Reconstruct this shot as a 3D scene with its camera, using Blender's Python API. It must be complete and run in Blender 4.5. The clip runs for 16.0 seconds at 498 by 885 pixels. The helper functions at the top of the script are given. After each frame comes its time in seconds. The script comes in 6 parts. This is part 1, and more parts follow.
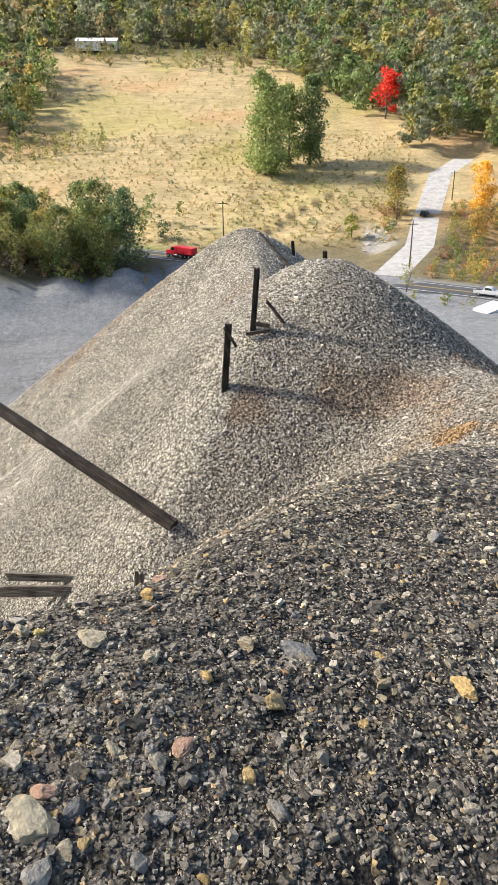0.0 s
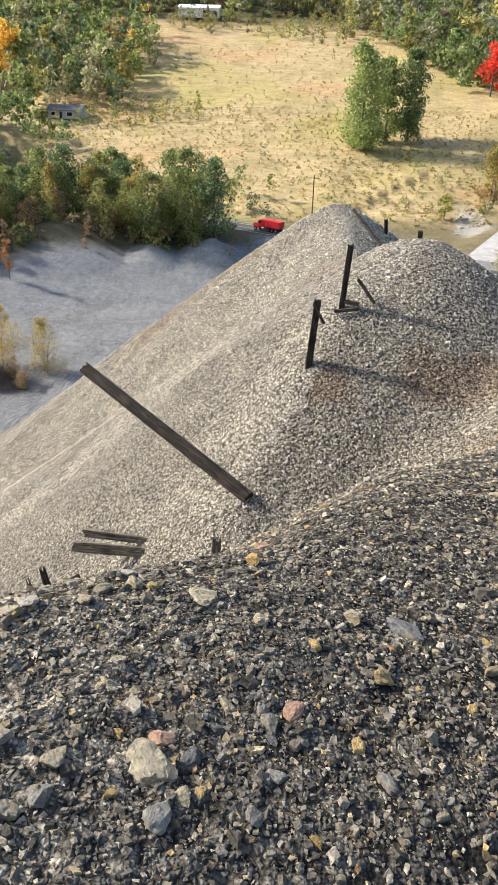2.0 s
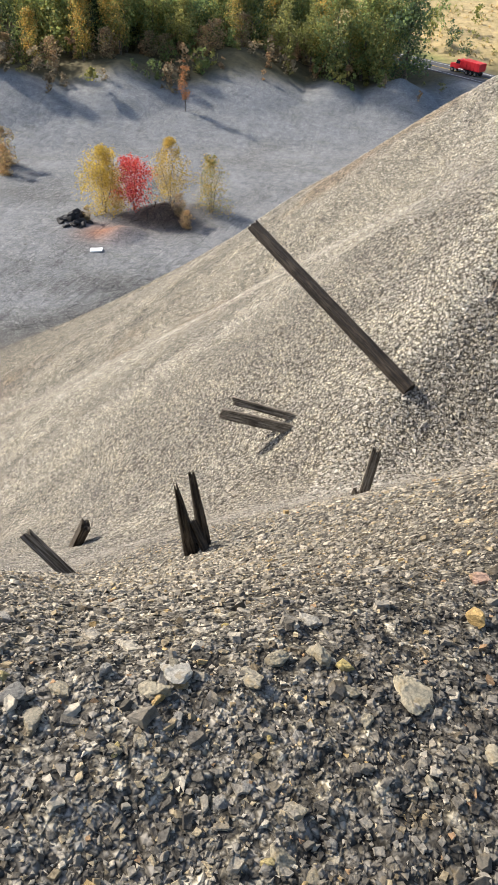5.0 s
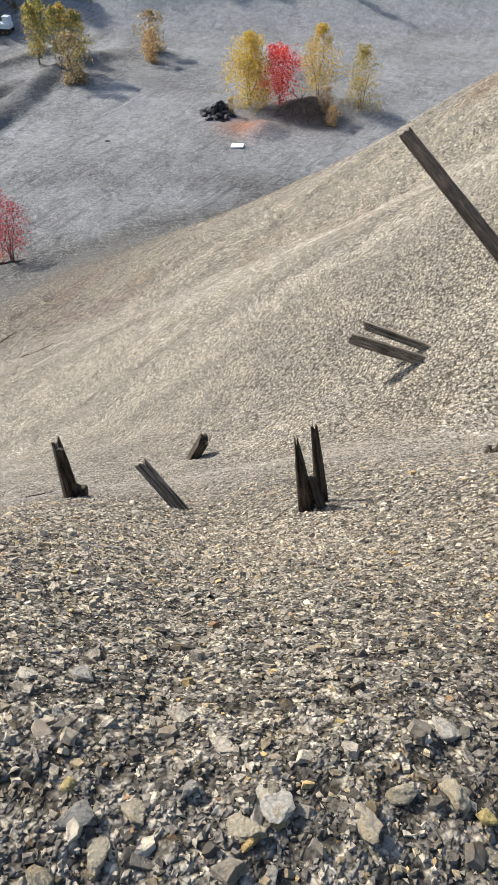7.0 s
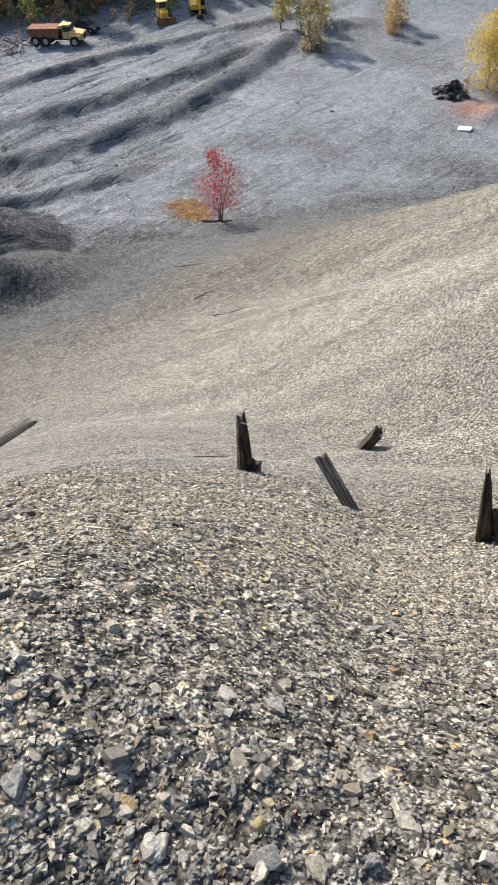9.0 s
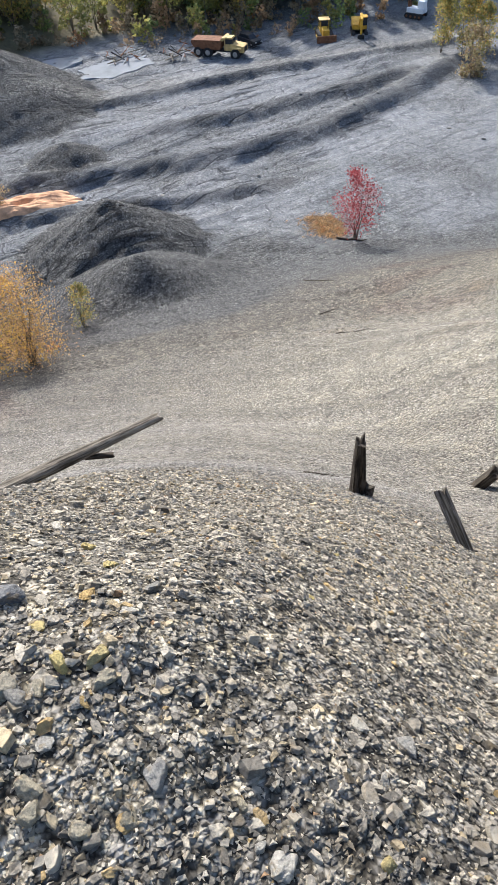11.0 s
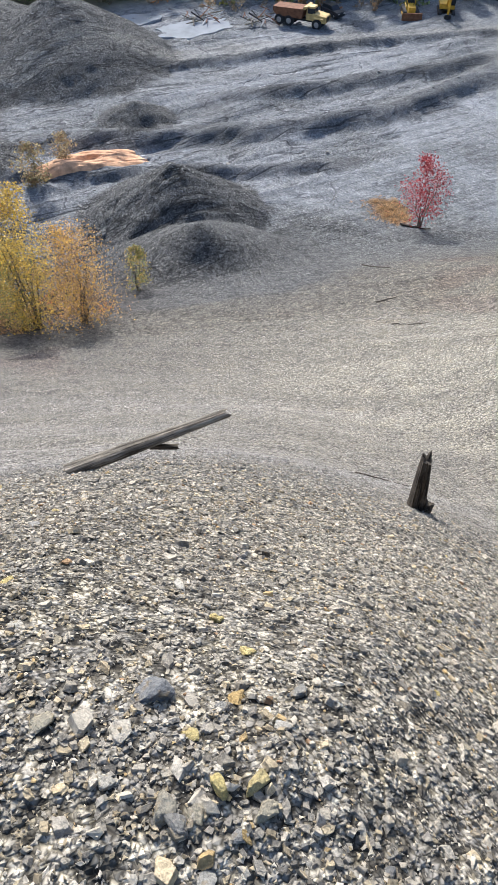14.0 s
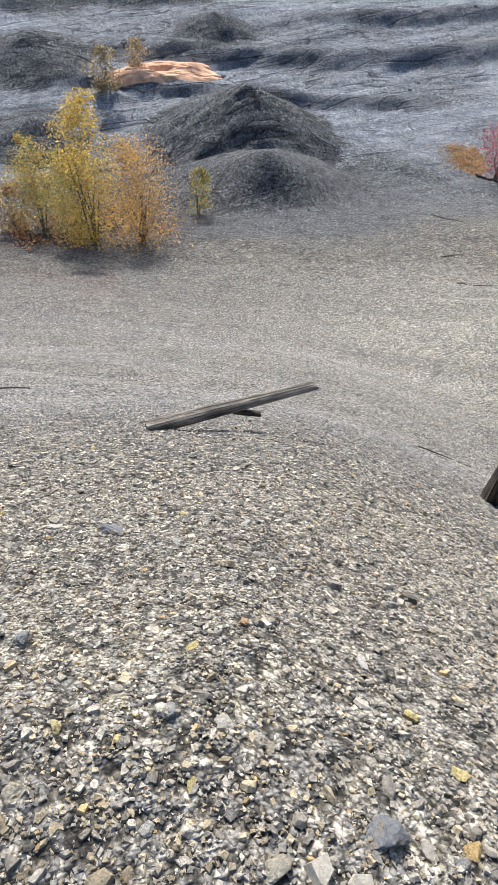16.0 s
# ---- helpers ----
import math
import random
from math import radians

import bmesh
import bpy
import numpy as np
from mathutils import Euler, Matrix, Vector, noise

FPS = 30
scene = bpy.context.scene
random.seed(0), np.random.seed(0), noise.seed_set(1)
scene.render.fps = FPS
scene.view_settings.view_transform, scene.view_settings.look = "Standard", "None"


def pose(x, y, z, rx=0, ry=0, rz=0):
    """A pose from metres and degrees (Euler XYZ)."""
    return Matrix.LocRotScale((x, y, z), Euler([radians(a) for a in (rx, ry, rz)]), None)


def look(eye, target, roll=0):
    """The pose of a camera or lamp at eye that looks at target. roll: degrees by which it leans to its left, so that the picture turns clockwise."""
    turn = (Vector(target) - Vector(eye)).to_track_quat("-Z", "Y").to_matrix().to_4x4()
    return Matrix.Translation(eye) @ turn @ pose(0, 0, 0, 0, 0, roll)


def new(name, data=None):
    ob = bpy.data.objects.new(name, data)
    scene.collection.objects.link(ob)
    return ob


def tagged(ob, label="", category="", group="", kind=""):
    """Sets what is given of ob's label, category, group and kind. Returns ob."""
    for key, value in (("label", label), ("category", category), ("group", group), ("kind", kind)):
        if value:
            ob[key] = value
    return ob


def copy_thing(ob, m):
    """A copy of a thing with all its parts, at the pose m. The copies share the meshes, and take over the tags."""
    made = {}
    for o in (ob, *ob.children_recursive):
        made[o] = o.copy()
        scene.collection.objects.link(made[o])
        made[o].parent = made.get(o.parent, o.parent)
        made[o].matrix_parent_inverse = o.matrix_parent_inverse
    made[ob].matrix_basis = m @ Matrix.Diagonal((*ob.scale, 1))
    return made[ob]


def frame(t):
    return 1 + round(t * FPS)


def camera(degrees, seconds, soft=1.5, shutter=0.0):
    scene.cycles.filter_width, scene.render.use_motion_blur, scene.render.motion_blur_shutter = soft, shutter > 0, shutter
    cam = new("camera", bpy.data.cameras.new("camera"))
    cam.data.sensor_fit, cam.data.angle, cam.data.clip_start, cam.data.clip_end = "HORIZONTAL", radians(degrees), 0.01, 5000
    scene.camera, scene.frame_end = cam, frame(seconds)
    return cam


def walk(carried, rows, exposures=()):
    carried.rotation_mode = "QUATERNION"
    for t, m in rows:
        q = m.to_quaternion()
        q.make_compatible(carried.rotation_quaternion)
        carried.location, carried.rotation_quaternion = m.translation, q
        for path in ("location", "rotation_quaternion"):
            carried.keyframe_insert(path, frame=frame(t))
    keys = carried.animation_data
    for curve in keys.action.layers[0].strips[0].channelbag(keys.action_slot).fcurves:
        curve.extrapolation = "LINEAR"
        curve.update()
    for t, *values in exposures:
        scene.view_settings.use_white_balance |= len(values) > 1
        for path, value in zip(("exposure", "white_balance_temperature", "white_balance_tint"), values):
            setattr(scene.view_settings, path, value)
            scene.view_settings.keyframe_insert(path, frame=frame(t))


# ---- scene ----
cam = camera(37.2, 16.0, soft=0.85)
PATH = [
    (0, (-0.007, 0.139, 1.554), (0.014, 1.961, 0.73), -0.4),
    (0.5, (-0.053, 0.152, 1.525), (-0.055, 1.974, 0.699), 0.8),
    (1, (-0.081, 0.156, 1.52), (-0.133, 1.972, 0.682), 1.3),
    (1.5, (-0.138, 0.138, 1.52), (-0.232, 1.949, 0.675), 1.9),
    (2, (-0.203, 0.128, 1.52), (-0.372, 1.915, 0.637), 1.4),
    (2.5, (-0.216, 0.247, 1.539), (-0.53, 2.011, 0.651), 0.9),
    (3, (-0.205, 0.414, 1.538), (-0.574, 2.147, 0.611), 1.5),
    (3.2, (-0.199, 0.484, 1.54), (-0.592, 2.194, 0.58), 1.2),
    (5.3, (-0.702, 1.186, 1.493), (-1.203, 2.67, 0.249), 2.2),
    (5.5, (-0.713, 1.245, 1.504), (-1.234, 2.708, 0.244), 1.6),
    (5.7, (-0.748, 1.369, 1.486), (-1.332, 2.78, 0.194), 0.5),
    (6, (-0.73, 1.484, 1.501), (-1.368, 2.829, 0.165), 1.2),
    (6.5, (-0.77, 1.611, 1.491), (-1.472, 2.849, 0.086), 0.5),
    (7, (-0.943, 1.658, 1.484), (-1.656, 2.88, 0.071), -0.4),
    (7.5, (-1.048, 1.663, 1.566), (-1.668, 2.881, 0.106), 0.9),
    (8, (-1.112, 1.671, 1.625), (-1.894, 2.761, 0.141), 0.1),
    (8.5, (-1.153, 1.672, 1.641), (-2.081, 2.666, 0.175), -1.6),
    (9, (-1.18, 1.646, 1.653), (-2.21, 2.56, 0.202), -2.7),
    (9.5, (-1.215, 1.624, 1.64), (-2.322, 2.462, 0.2), -3.3),
    (10, (-1.251, 1.609, 1.647), (-2.401, 2.413, 0.222), -3.8),
    (10.2, (-1.269, 1.602, 1.648), (-2.436, 2.374, 0.219), -4.1),
    (12.3, (-1.31, 1.363, 1.766), (-2.566, 2.035, 0.362), -2.0),
    (12.5, (-1.338, 1.358, 1.767), (-2.585, 2.036, 0.358), -1.4),
    (13, (-1.47, 1.364, 1.748), (-2.702, 2.035, 0.322), -0.0),
    (13.5, (-1.661, 1.368, 1.789), (-2.875, 1.999, 0.33), 1.1),
    (13.6, (-1.688, 1.359, 1.788), (-2.912, 1.975, 0.33), 0.6),
    (14, (-1.769, 1.351, 1.858), (-2.995, 1.953, 0.397), 0.0),
    (14.5, (-1.952, 1.219, 1.868), (-3.13, 1.879, 0.392), 1.9),
    (15, (-2.135, 1.015, 1.883), (-3.295, 1.672, 0.392), 2.1),
    (15.5, (-2.319, 0.976, 1.915), (-3.484, 1.544, 0.391), 2.2),
    (16, (-2.464, 0.982, 1.96), (-3.597, 1.455, 0.381), 4.4),
]
walk(cam, [(t, look(eye, target, roll)) for t, eye, target, roll in PATH],
     exposures=[(0, 1.08, 6330, 11), (3, 1.08, 6330, 11), (6, 1.02, 6250, 11), (9, 1.12, 5930, 11), (12.5, 1.16, 5750, 11), (16, 1.06, 5600, 11)])


# ---------------------------------------------------------------- sky, sun, exposure
SUN = Vector((-0.93, 0.16, 0.66)).normalized()
world = bpy.data.worlds.new("sky")
scene.world = world
world.use_nodes = True
sky = world.node_tree.nodes.new("ShaderNodeTexSky")
sky.sky_type, sky.sun_disc = "NISHITA", False
sky.sun_elevation, sky.sun_rotation = math.asin(SUN.z), math.atan2(SUN.x, SUN.y)
sky.dust_density = 2.5
world.node_tree.links.new(sky.outputs[0], world.node_tree.nodes["Background"].inputs[0])
world.node_tree.nodes["Background"].inputs[1].default_value = 0.125
lamp = bpy.data.lights.new("sun", "SUN")
lamp.energy, lamp.angle, lamp.color = 3.9, radians(3.0), (1.0, 0.92, 0.80)
sun = new("sun", lamp)
sun.matrix_world = look((0, 0, 60), Vector((0, 0, 60)) - SUN)


# ---------------------------------------------------------------- materials
def nodes_of(name, rough=0.9):
    m = bpy.data.materials.new(name)
    m.use_nodes = True
    tree = m.node_tree
    bsdf = tree.nodes["Principled BSDF"]
    bsdf.inputs["Roughness"].default_value = rough
    bsdf.inputs["Specular IOR Level"].default_value = 0.25
    return m, tree, bsdf


def node(tree, kind, **inputs):
    n = tree.nodes.new(kind)
    for key, value in inputs.items():
        n.inputs[key.replace("_", " ")].default_value = value
    return n


def ramp(tree, source, stops):
    r = tree.nodes.new("ShaderNodeValToRGB")
    while len(r.color_ramp.elements) < len(stops):
        r.color_ramp.elements.new(0.5)
    for e, (p, c) in zip(r.color_ramp.elements, stops):
        e.position, e.color = p, (*c, 1)
    tree.links.new(source, r.inputs[0])
    return r.outputs[0]


def mixed(tree, a, b, factor, blend="MIX"):
    n = tree.nodes.new("ShaderNodeMix")
    n.data_type, n.blend_type = "RGBA", blend
    for socket, value in ((n.inputs[0], factor), (n.inputs[6], a), (n.inputs[7], b)):
        if isinstance(value, (int, float)):
            socket.default_value = value
        elif isinstance(value, tuple):
            socket.default_value = (*value, 1)
        else:
            tree.links.new(value, socket)
    return n.outputs[2]


def math_node(tree, op, a, b):
    n = tree.nodes.new("ShaderNodeMath")
    n.operation = op
    for socket, value in ((n.inputs[0], a), (n.inputs[1], b)):
        if isinstance(value, (int, float)):
            socket.default_value = value
        else:
            tree.links.new(value, socket)
    return n.outputs[0]


def coords(tree, kind="Object", scale=(1, 1, 1)):
    c = tree.nodes.new("ShaderNodeTexCoord")
    mp = tree.nodes.new("ShaderNodeMapping")
    mp.inputs["Scale"].default_value = scale
    tree.links.new(c.outputs[kind], mp.inputs[0])
    return mp.outputs[0]


def bump(tree, bsdf, height, strength, distance):
    b = tree.nodes.new("ShaderNodeBump")
    b.inputs["Strength"].default_value, b.inputs["Distance"].default_value = strength, distance
    tree.links.new(height, b.inputs["Height"])
    tree.links.new(b.outputs[0], bsdf.inputs["Normal"])


def ground_material():
    """Shale, coal dirt and grass: the soil attribute gives the colour of the region, grit how stony it is."""
    m, tree, bsdf = nodes_of("ground", 0.95)
    at = coords(tree)
    soil = tree.nodes.new("ShaderNodeAttribute")
    soil.attribute_name = "soil"
    grit = tree.nodes.new("ShaderNodeAttribute")
    grit.attribute_name = "grit"
    heights = []
    tone = soil.outputs["Color"]
    for scale, low, high in ((55.0, 0.55, 1.5), (15.0, 0.58, 1.5)):
        v = node(tree, "ShaderNodeTexVoronoi", Scale=scale)
        v.distance = "MANHATTAN"
        tree.links.new(at, v.inputs["Vector"])
        sep = tree.nodes.new("ShaderNodeSeparateColor")
        tree.links.new(v.outputs["Color"], sep.inputs[0])
        cell = ramp(tree, sep.outputs[0], [(0.0, (low, low, low)), (0.6, (0.95, 0.95, 0.95)), (1.0, (high, high * 0.98, high * 0.9))])
        # darkens the colour between stones, standing in for shade in the gaps
        gap = ramp(tree, v.outputs["Distance"], [(0.6, (1, 1, 1)), (1.15, (0.3, 0.29, 0.27))])
        lit = mixed(tree, mixed(tree, tone, cell, 1.0, "MULTIPLY"), gap, 1.0, "MULTIPLY")
        tone = mixed(tree, tone, lit, grit.outputs["Fac"])
        heights.append(math_node(tree, "MULTIPLY", math_node(tree, "SUBTRACT", sep.outputs[1], v.outputs["Distance"]), 5.0 / scale))
    v = node(tree, "ShaderNodeTexVoronoi", Scale=5.5)
    tree.links.new(at, v.inputs["Vector"])
    sep = tree.nodes.new("ShaderNodeSeparateColor")
    tree.links.new(v.outputs["Color"], sep.inputs[0])
    coarse = ramp(tree, sep.outputs[0], [(0.0, (0.42, 0.41, 0.39)), (0.3, (0.85, 0.85, 0.85)), (0.7, (1.1, 1.1, 1.09)), (1.0, (1.5, 1.48, 1.42))])
    # shade between the larger stones, likewise put into the colour
    crack = ramp(tree, v.outputs["Distance"], [(0.45, (1, 1, 1)), (0.8, (0.55, 0.54, 0.52))])
    cobble = tree.nodes.new("ShaderNodeAttribute")
    cobble.attribute_name = "cobble"
    tone = mixed(tree, tone, mixed(tree, mixed(tree, tone, coarse, 1.0, "MULTIPLY"), crack, 1.0, "MULTIPLY"), cobble.outputs["Fac"])
    heights.append(math_node(tree, "MULTIPLY", math_node(tree, "SUBTRACT", sep.outputs[1], v.outputs["Distance"]), math_node(tree, "MULTIPLY", cobble.outputs["Fac"], 0.5)))
    n = node(tree, "ShaderNodeTexNoise", Scale=0.9, Detail=8.0, Roughness=0.65)
    tree.links.new(at, n.inputs["Vector"])
    blot = ramp(tree, n.outputs[0], [(0.3, (0.72, 0.72, 0.74)), (0.5, (1, 1, 1)), (0.72, (1.22, 1.2, 1.14))])
    tone = mixed(tree, tone, blot, 1.0, "MULTIPLY")
    rut = tree.nodes.new("ShaderNodeAttribute")
    rut.attribute_name = "rut"
    w = node(tree, "ShaderNodeTexNoise", Scale=1.0, Detail=6.0, Roughness=0.6, Distortion=0.4)
    tree.links.new(coords(tree, "Object", (0.9, 0.07, 0.5)), w.inputs["Vector"])
    g = node(tree, "ShaderNodeTexNoise", Scale=3.2, Detail=6.0, Roughness=0.75)
    tree.links.new(at, g.inputs["Vector"])
    trail = ramp(tree, w.outputs[0], [(0.36, (0.7, 0.7, 0.7)), (0.46, (0.96, 0.96, 0.96)), (0.56, (1.0, 1.0, 1.0)), (0.66, (1.16, 1.16, 1.16))])
    wheel_lines = []
    for stretch, width in (((0.55, 0.05, 0.3), 0.016), ((0.24, 0.1, 0.3), 0.009)):
        q = node(tree, "ShaderNodeTexNoise", Scale=1.0, Detail=1.5, Roughness=0.45, Distortion=0.3)
        tree.links.new(coords(tree, "Object", stretch), q.inputs["Vector"])
        line = [(0.5 - 1.6 * width, (1, 1, 1)), (0.5 - 0.4 * width, (0.45, 0.45, 0.46)), (0.5 + 0.4 * width, (0.5, 0.5, 0.51)), (0.5 + 1.3 * width, (1.3, 1.3, 1.3)), (0.5 + 3 * width, (1, 1, 1))]
        wheel_lines.append(ramp(tree, q.outputs[0], line))
    trail = mixed(tree, trail, mixed(tree, wheel_lines[0], wheel_lines[1], 1.0, "MULTIPLY"), 1.0, "MULTIPLY")
    lump = ramp(tree, g.outputs[0], [(0.35, (0.6, 0.6, 0.6)), (0.5, (1, 1, 1)), (0.68, (1.45, 1.45, 1.45))])
    tone = mixed(tree, tone, mixed(tree, tone, mixed(tree, trail, lump, 1.0, "MULTIPLY"), 1.0, "MULTIPLY"), rut.outputs["Fac"])
    v = node(tree, "ShaderNodeTexNoise", Scale=1.0, Detail=9.0, Roughness=0.72)
    tree.links.new(coords(tree, "Object", (0.16, 0.4, 0.4)), v.inputs["Vector"])
    tuft = ramp(tree, v.outputs[0], [(0.36, (0.74, 0.75, 0.66)), (0.5, (1, 1, 1)), (0.64, (1.18, 1.16, 1.1))])
    tone = mixed(tree, mixed(tree, tone, tuft, 1.0, "MULTIPLY"), tone, math_node(tree, "MAXIMUM", grit.outputs["Fac"], rut.outputs["Fac"]))
    tree.links.new(tone, bsdf.inputs["Base Color"])
    worn = math_node(tree, "ADD", math_node(tree, "MULTIPLY", w.outputs[0], 3.0), math_node(tree, "MULTIPLY", g.outputs[0], 2.6))
    worn = math_node(tree, "ADD", worn, math_node(tree, "MULTIPLY", wheel_lines[0], 1.6))
    worn = math_node(tree, "MULTIPLY", worn, rut.outputs["Fac"])
    h = math_node(tree, "MULTIPLY", math_node(tree, "ADD", math_node(tree, "ADD", heights[0], heights[1]), heights[2]), grit.outputs["Fac"])
    h = math_node(tree, "ADD", h, math_node(tree, "MULTIPLY", n.outputs[0], 0.3))
    bump(tree, bsdf, math_node(tree, "ADD", h, worn), 1.0, 0.09)
    return m


def stone_material(name="shale", colour=None):
    """Shale chips take their tint from the mesh; single stones have the colour given, which varies from stone to stone."""
    m, tree, bsdf = nodes_of(name, 0.8)
    at = coords(tree)
    if colour is None:
        a = tree.nodes.new("ShaderNodeAttribute")
        a.attribute_name = "tint"
        tone = a.outputs["Color"]
    else:
        info = tree.nodes.new("ShaderNodeObjectInfo")
        dull = tuple(0.7 * c + 0.05 for c in colour)
        tone = ramp(tree, info.outputs["Random"], [(0.0, tuple(0.78 * c for c in colour)), (0.5, colour), (1.0, dull)])
    fine = 38.0 if colour is None else 7.0
    n = node(tree, "ShaderNodeTexNoise", Scale=fine, Detail=8.0, Roughness=0.72)
    tree.links.new(at, n.inputs["Vector"])
    worn = ramp(tree, n.outputs[0], [(0.3, (0.5, 0.5, 0.5)), (0.5, (1, 1, 1)), (0.7, (1.4, 1.36, 1.28))])
    tone = mixed(tree, tone, worn, 1.0, "MULTIPLY")
    w = node(tree, "ShaderNodeTexNoise", Scale=11.0 if colour is None else 2.2, Detail=4.0)
    tree.links.new(at, w.inputs["Vector"])
    rust = ramp(tree, w.outputs[0], [(0.56, (0, 0, 0)), (0.66, (1, 1, 1))])
    tone = mixed(tree, tone, (0.30, 0.20, 0.07), math_node(tree, "MULTIPLY", rust, 0.25 if colour is None else 0.4))
    tree.links.new(tone, bsdf.inputs["Base Color"])
    if colour is None:
        bump(tree, bsdf, n.outputs[0], 1.0, 0.02)
    else:
        bed = node(tree, "ShaderNodeTexNoise", Scale=3.0, Detail=5.0, Roughness=0.6)
        tree.links.new(coords(tree, "Object", (1, 1, 7)), bed.inputs["Vector"])
        bump(tree, bsdf, math_node(tree, "ADD", n.outputs[0], bed.outputs[0]), 1.0, 0.012)
    return m


def wood_material(name, dark, light, scale=1.0):
    """Weathered timber with grain along its length (local z)."""
    m, tree, bsdf = nodes_of(name, 0.85)
    g = node(tree, "ShaderNodeTexNoise", Scale=14.0 * scale, Detail=7.0, Roughness=0.7)
    tree.links.new(coords(tree, "Object", (3.2, 3.2, 0.16)), g.inputs["Vector"])
    b = node(tree, "ShaderNodeTexNoise", Scale=2.2, Detail=4.0)
    tree.links.new(coords(tree), b.inputs["Vector"])
    mid = tuple((p + q) / 2 for p, q in zip(dark, light))
    tone = ramp(tree, g.outputs[0], [(0.32, tuple(0.4 * c for c in dark)), (0.45, dark), (0.55, mid), (0.72, light)])
    stain = ramp(tree, b.outputs[0], [(0.35, (0.55, 0.53, 0.5)), (0.6, (1.1, 1.08, 1.05))])
    tree.links.new(mixed(tree, tone, stain, 1.0, "MULTIPLY"), bsdf.inputs["Base Color"])
    bump(tree, bsdf, g.outputs[0], 1.0, 0.03)
    return m


def leaf_material():
    m, tree, bsdf = nodes_of("foliage", 0.7)
    a = tree.nodes.new("ShaderNodeAttribute")
    a.attribute_name = "tint"
    info = tree.nodes.new("ShaderNodeObjectInfo")
    shift = ramp(tree, info.outputs["Random"], [(0.0, (0.8, 0.85, 0.8)), (0.5, (1, 1, 1)), (1.0, (1.22, 1.1, 0.9))])
    tone = mixed(tree, a.outputs["Color"], shift, 1.0, "MULTIPLY")
    tree.links.new(tone, bsdf.inputs["Base Color"])
    see = tree.nodes.new("ShaderNodeBsdfTranslucent")
    tree.links.new(tone, see.inputs[0])
    mix = tree.nodes.new("ShaderNodeMixShader")
    mix.inputs[0].default_value = 0.5
    tree.links.new(bsdf.outputs[0], mix.inputs[1])
    tree.links.new(see.outputs[0], mix.inputs[2])
    tree.links.new(mix.outputs[0], tree.nodes["Material Output"].inputs[0])
    return m


def plain(name, colour, rough=0.6, metal=0.0, grime=0.35, scale=3.0):
    """Paint, metal or rubber, with dirt at two scales."""
    m, tree, bsdf = nodes_of(name, rough)
    bsdf.inputs["Metallic"].default_value = metal
    n = node(tree, "ShaderNodeTexNoise", Scale=scale, Detail=8.0, Roughness=0.7)
    tree.links.new(coords(tree), n.inputs["Vector"])
    dirt = ramp(tree, n.outputs[0], [(0.35, tuple(c * (1 - grime) for c in colour)), (0.55, colour), (0.75, tuple(min(1, c * (1 + 0.4 * grime)) for c in colour))])
    tree.links.new(dirt, bsdf.inputs["Base Color"])
    bump(tree, bsdf, n.outputs[0], 0.15, 0.02)
    return m


GROUND = ground_material()
SHALE = stone_material()
STONE = {"tan": stone_material("tan_stone", (0.36, 0.315, 0.22)), "ochre": stone_material("ochre_stone", (0.46, 0.32, 0.13)), "grey": stone_material("grey_stone", (0.28, 0.265, 0.23)),
         "slate": stone_material("slate_stone", (0.165, 0.165, 0.16)), "yellow": stone_material("yellow_stone", (0.54, 0.43, 0.17)), "white": stone_material("pale_stone", (0.44, 0.41, 0.34)), "pink": stone_material("pink_stone", (0.42, 0.27, 0.19))}
BOULDER = STONE["grey"]
OLD_WOOD = wood_material("weathered_wood", (0.035, 0.028, 0.02), (0.15, 0.125, 0.095))
PALE_WOOD = wood_material("greyed_wood", (0.13, 0.11, 0.082), (0.44, 0.395, 0.32))
TARRED = wood_material("tarred_wood", (0.018, 0.014, 0.011), (0.075, 0.06, 0.045))
BARK = wood_material("bark", (0.10, 0.08, 0.06), (0.26, 0.23, 0.19), 0.5)
LEAF = leaf_material()
ASPHALT = plain("asphalt", (0.075, 0.077, 0.082), 0.85, 0, 0.3, 0.8)
OLD_ASPHALT = plain("bleached_asphalt", (0.40, 0.385, 0.36), 0.9, 0, 0.3, 0.5)
ROAD_PAINT = plain("road_paint", (0.6, 0.6, 0.57), 0.7, 0, 0.4, 2)


# ---------------------------------------------------------------- mesh helpers
def np_mesh(name, verts, faces, material, tint=None, smooth_faces=False):
    """A mesh from arrays: verts (n, 3), faces (m, k), tint (n, 3) as a colour attribute."""
    me = bpy.data.meshes.new(name)
    faces = np.asarray(faces, np.int32)
    count, k = faces.shape
    me.vertices.add(len(verts))
    me.vertices.foreach_set("co", np.ascontiguousarray(verts, np.float32).ravel())
    me.loops.add(count * k)
    me.loops.foreach_set("vertex_index", faces.ravel())
    me.polygons.add(count)
    me.polygons.foreach_set("loop_start", np.arange(0, count * k, k, dtype=np.int32))
    me.polygons.foreach_set("use_smooth", np.full(count, smooth_faces))
    me.update(calc_edges=True)
    if tint is not None:
        a = me.attributes.new("tint", "FLOAT_COLOR", "POINT")
        a.data.foreach_set("color", np.concatenate([tint, np.ones((len(tint), 1))], 1).astype(np.float32).ravel())
    me.materials.append(material)
    return me


def part(name, bm, material, parent=None, label=""):
    """Links a bmesh as one mesh object, under a thing or a part."""
    me = bpy.data.meshes.new(name)
    bm.to_mesh(me)
    bm.free()
    me.materials.append(material)
    ob = new(name, me)
    ob.parent = parent
    if label:
        ob["label"] = label
    return ob


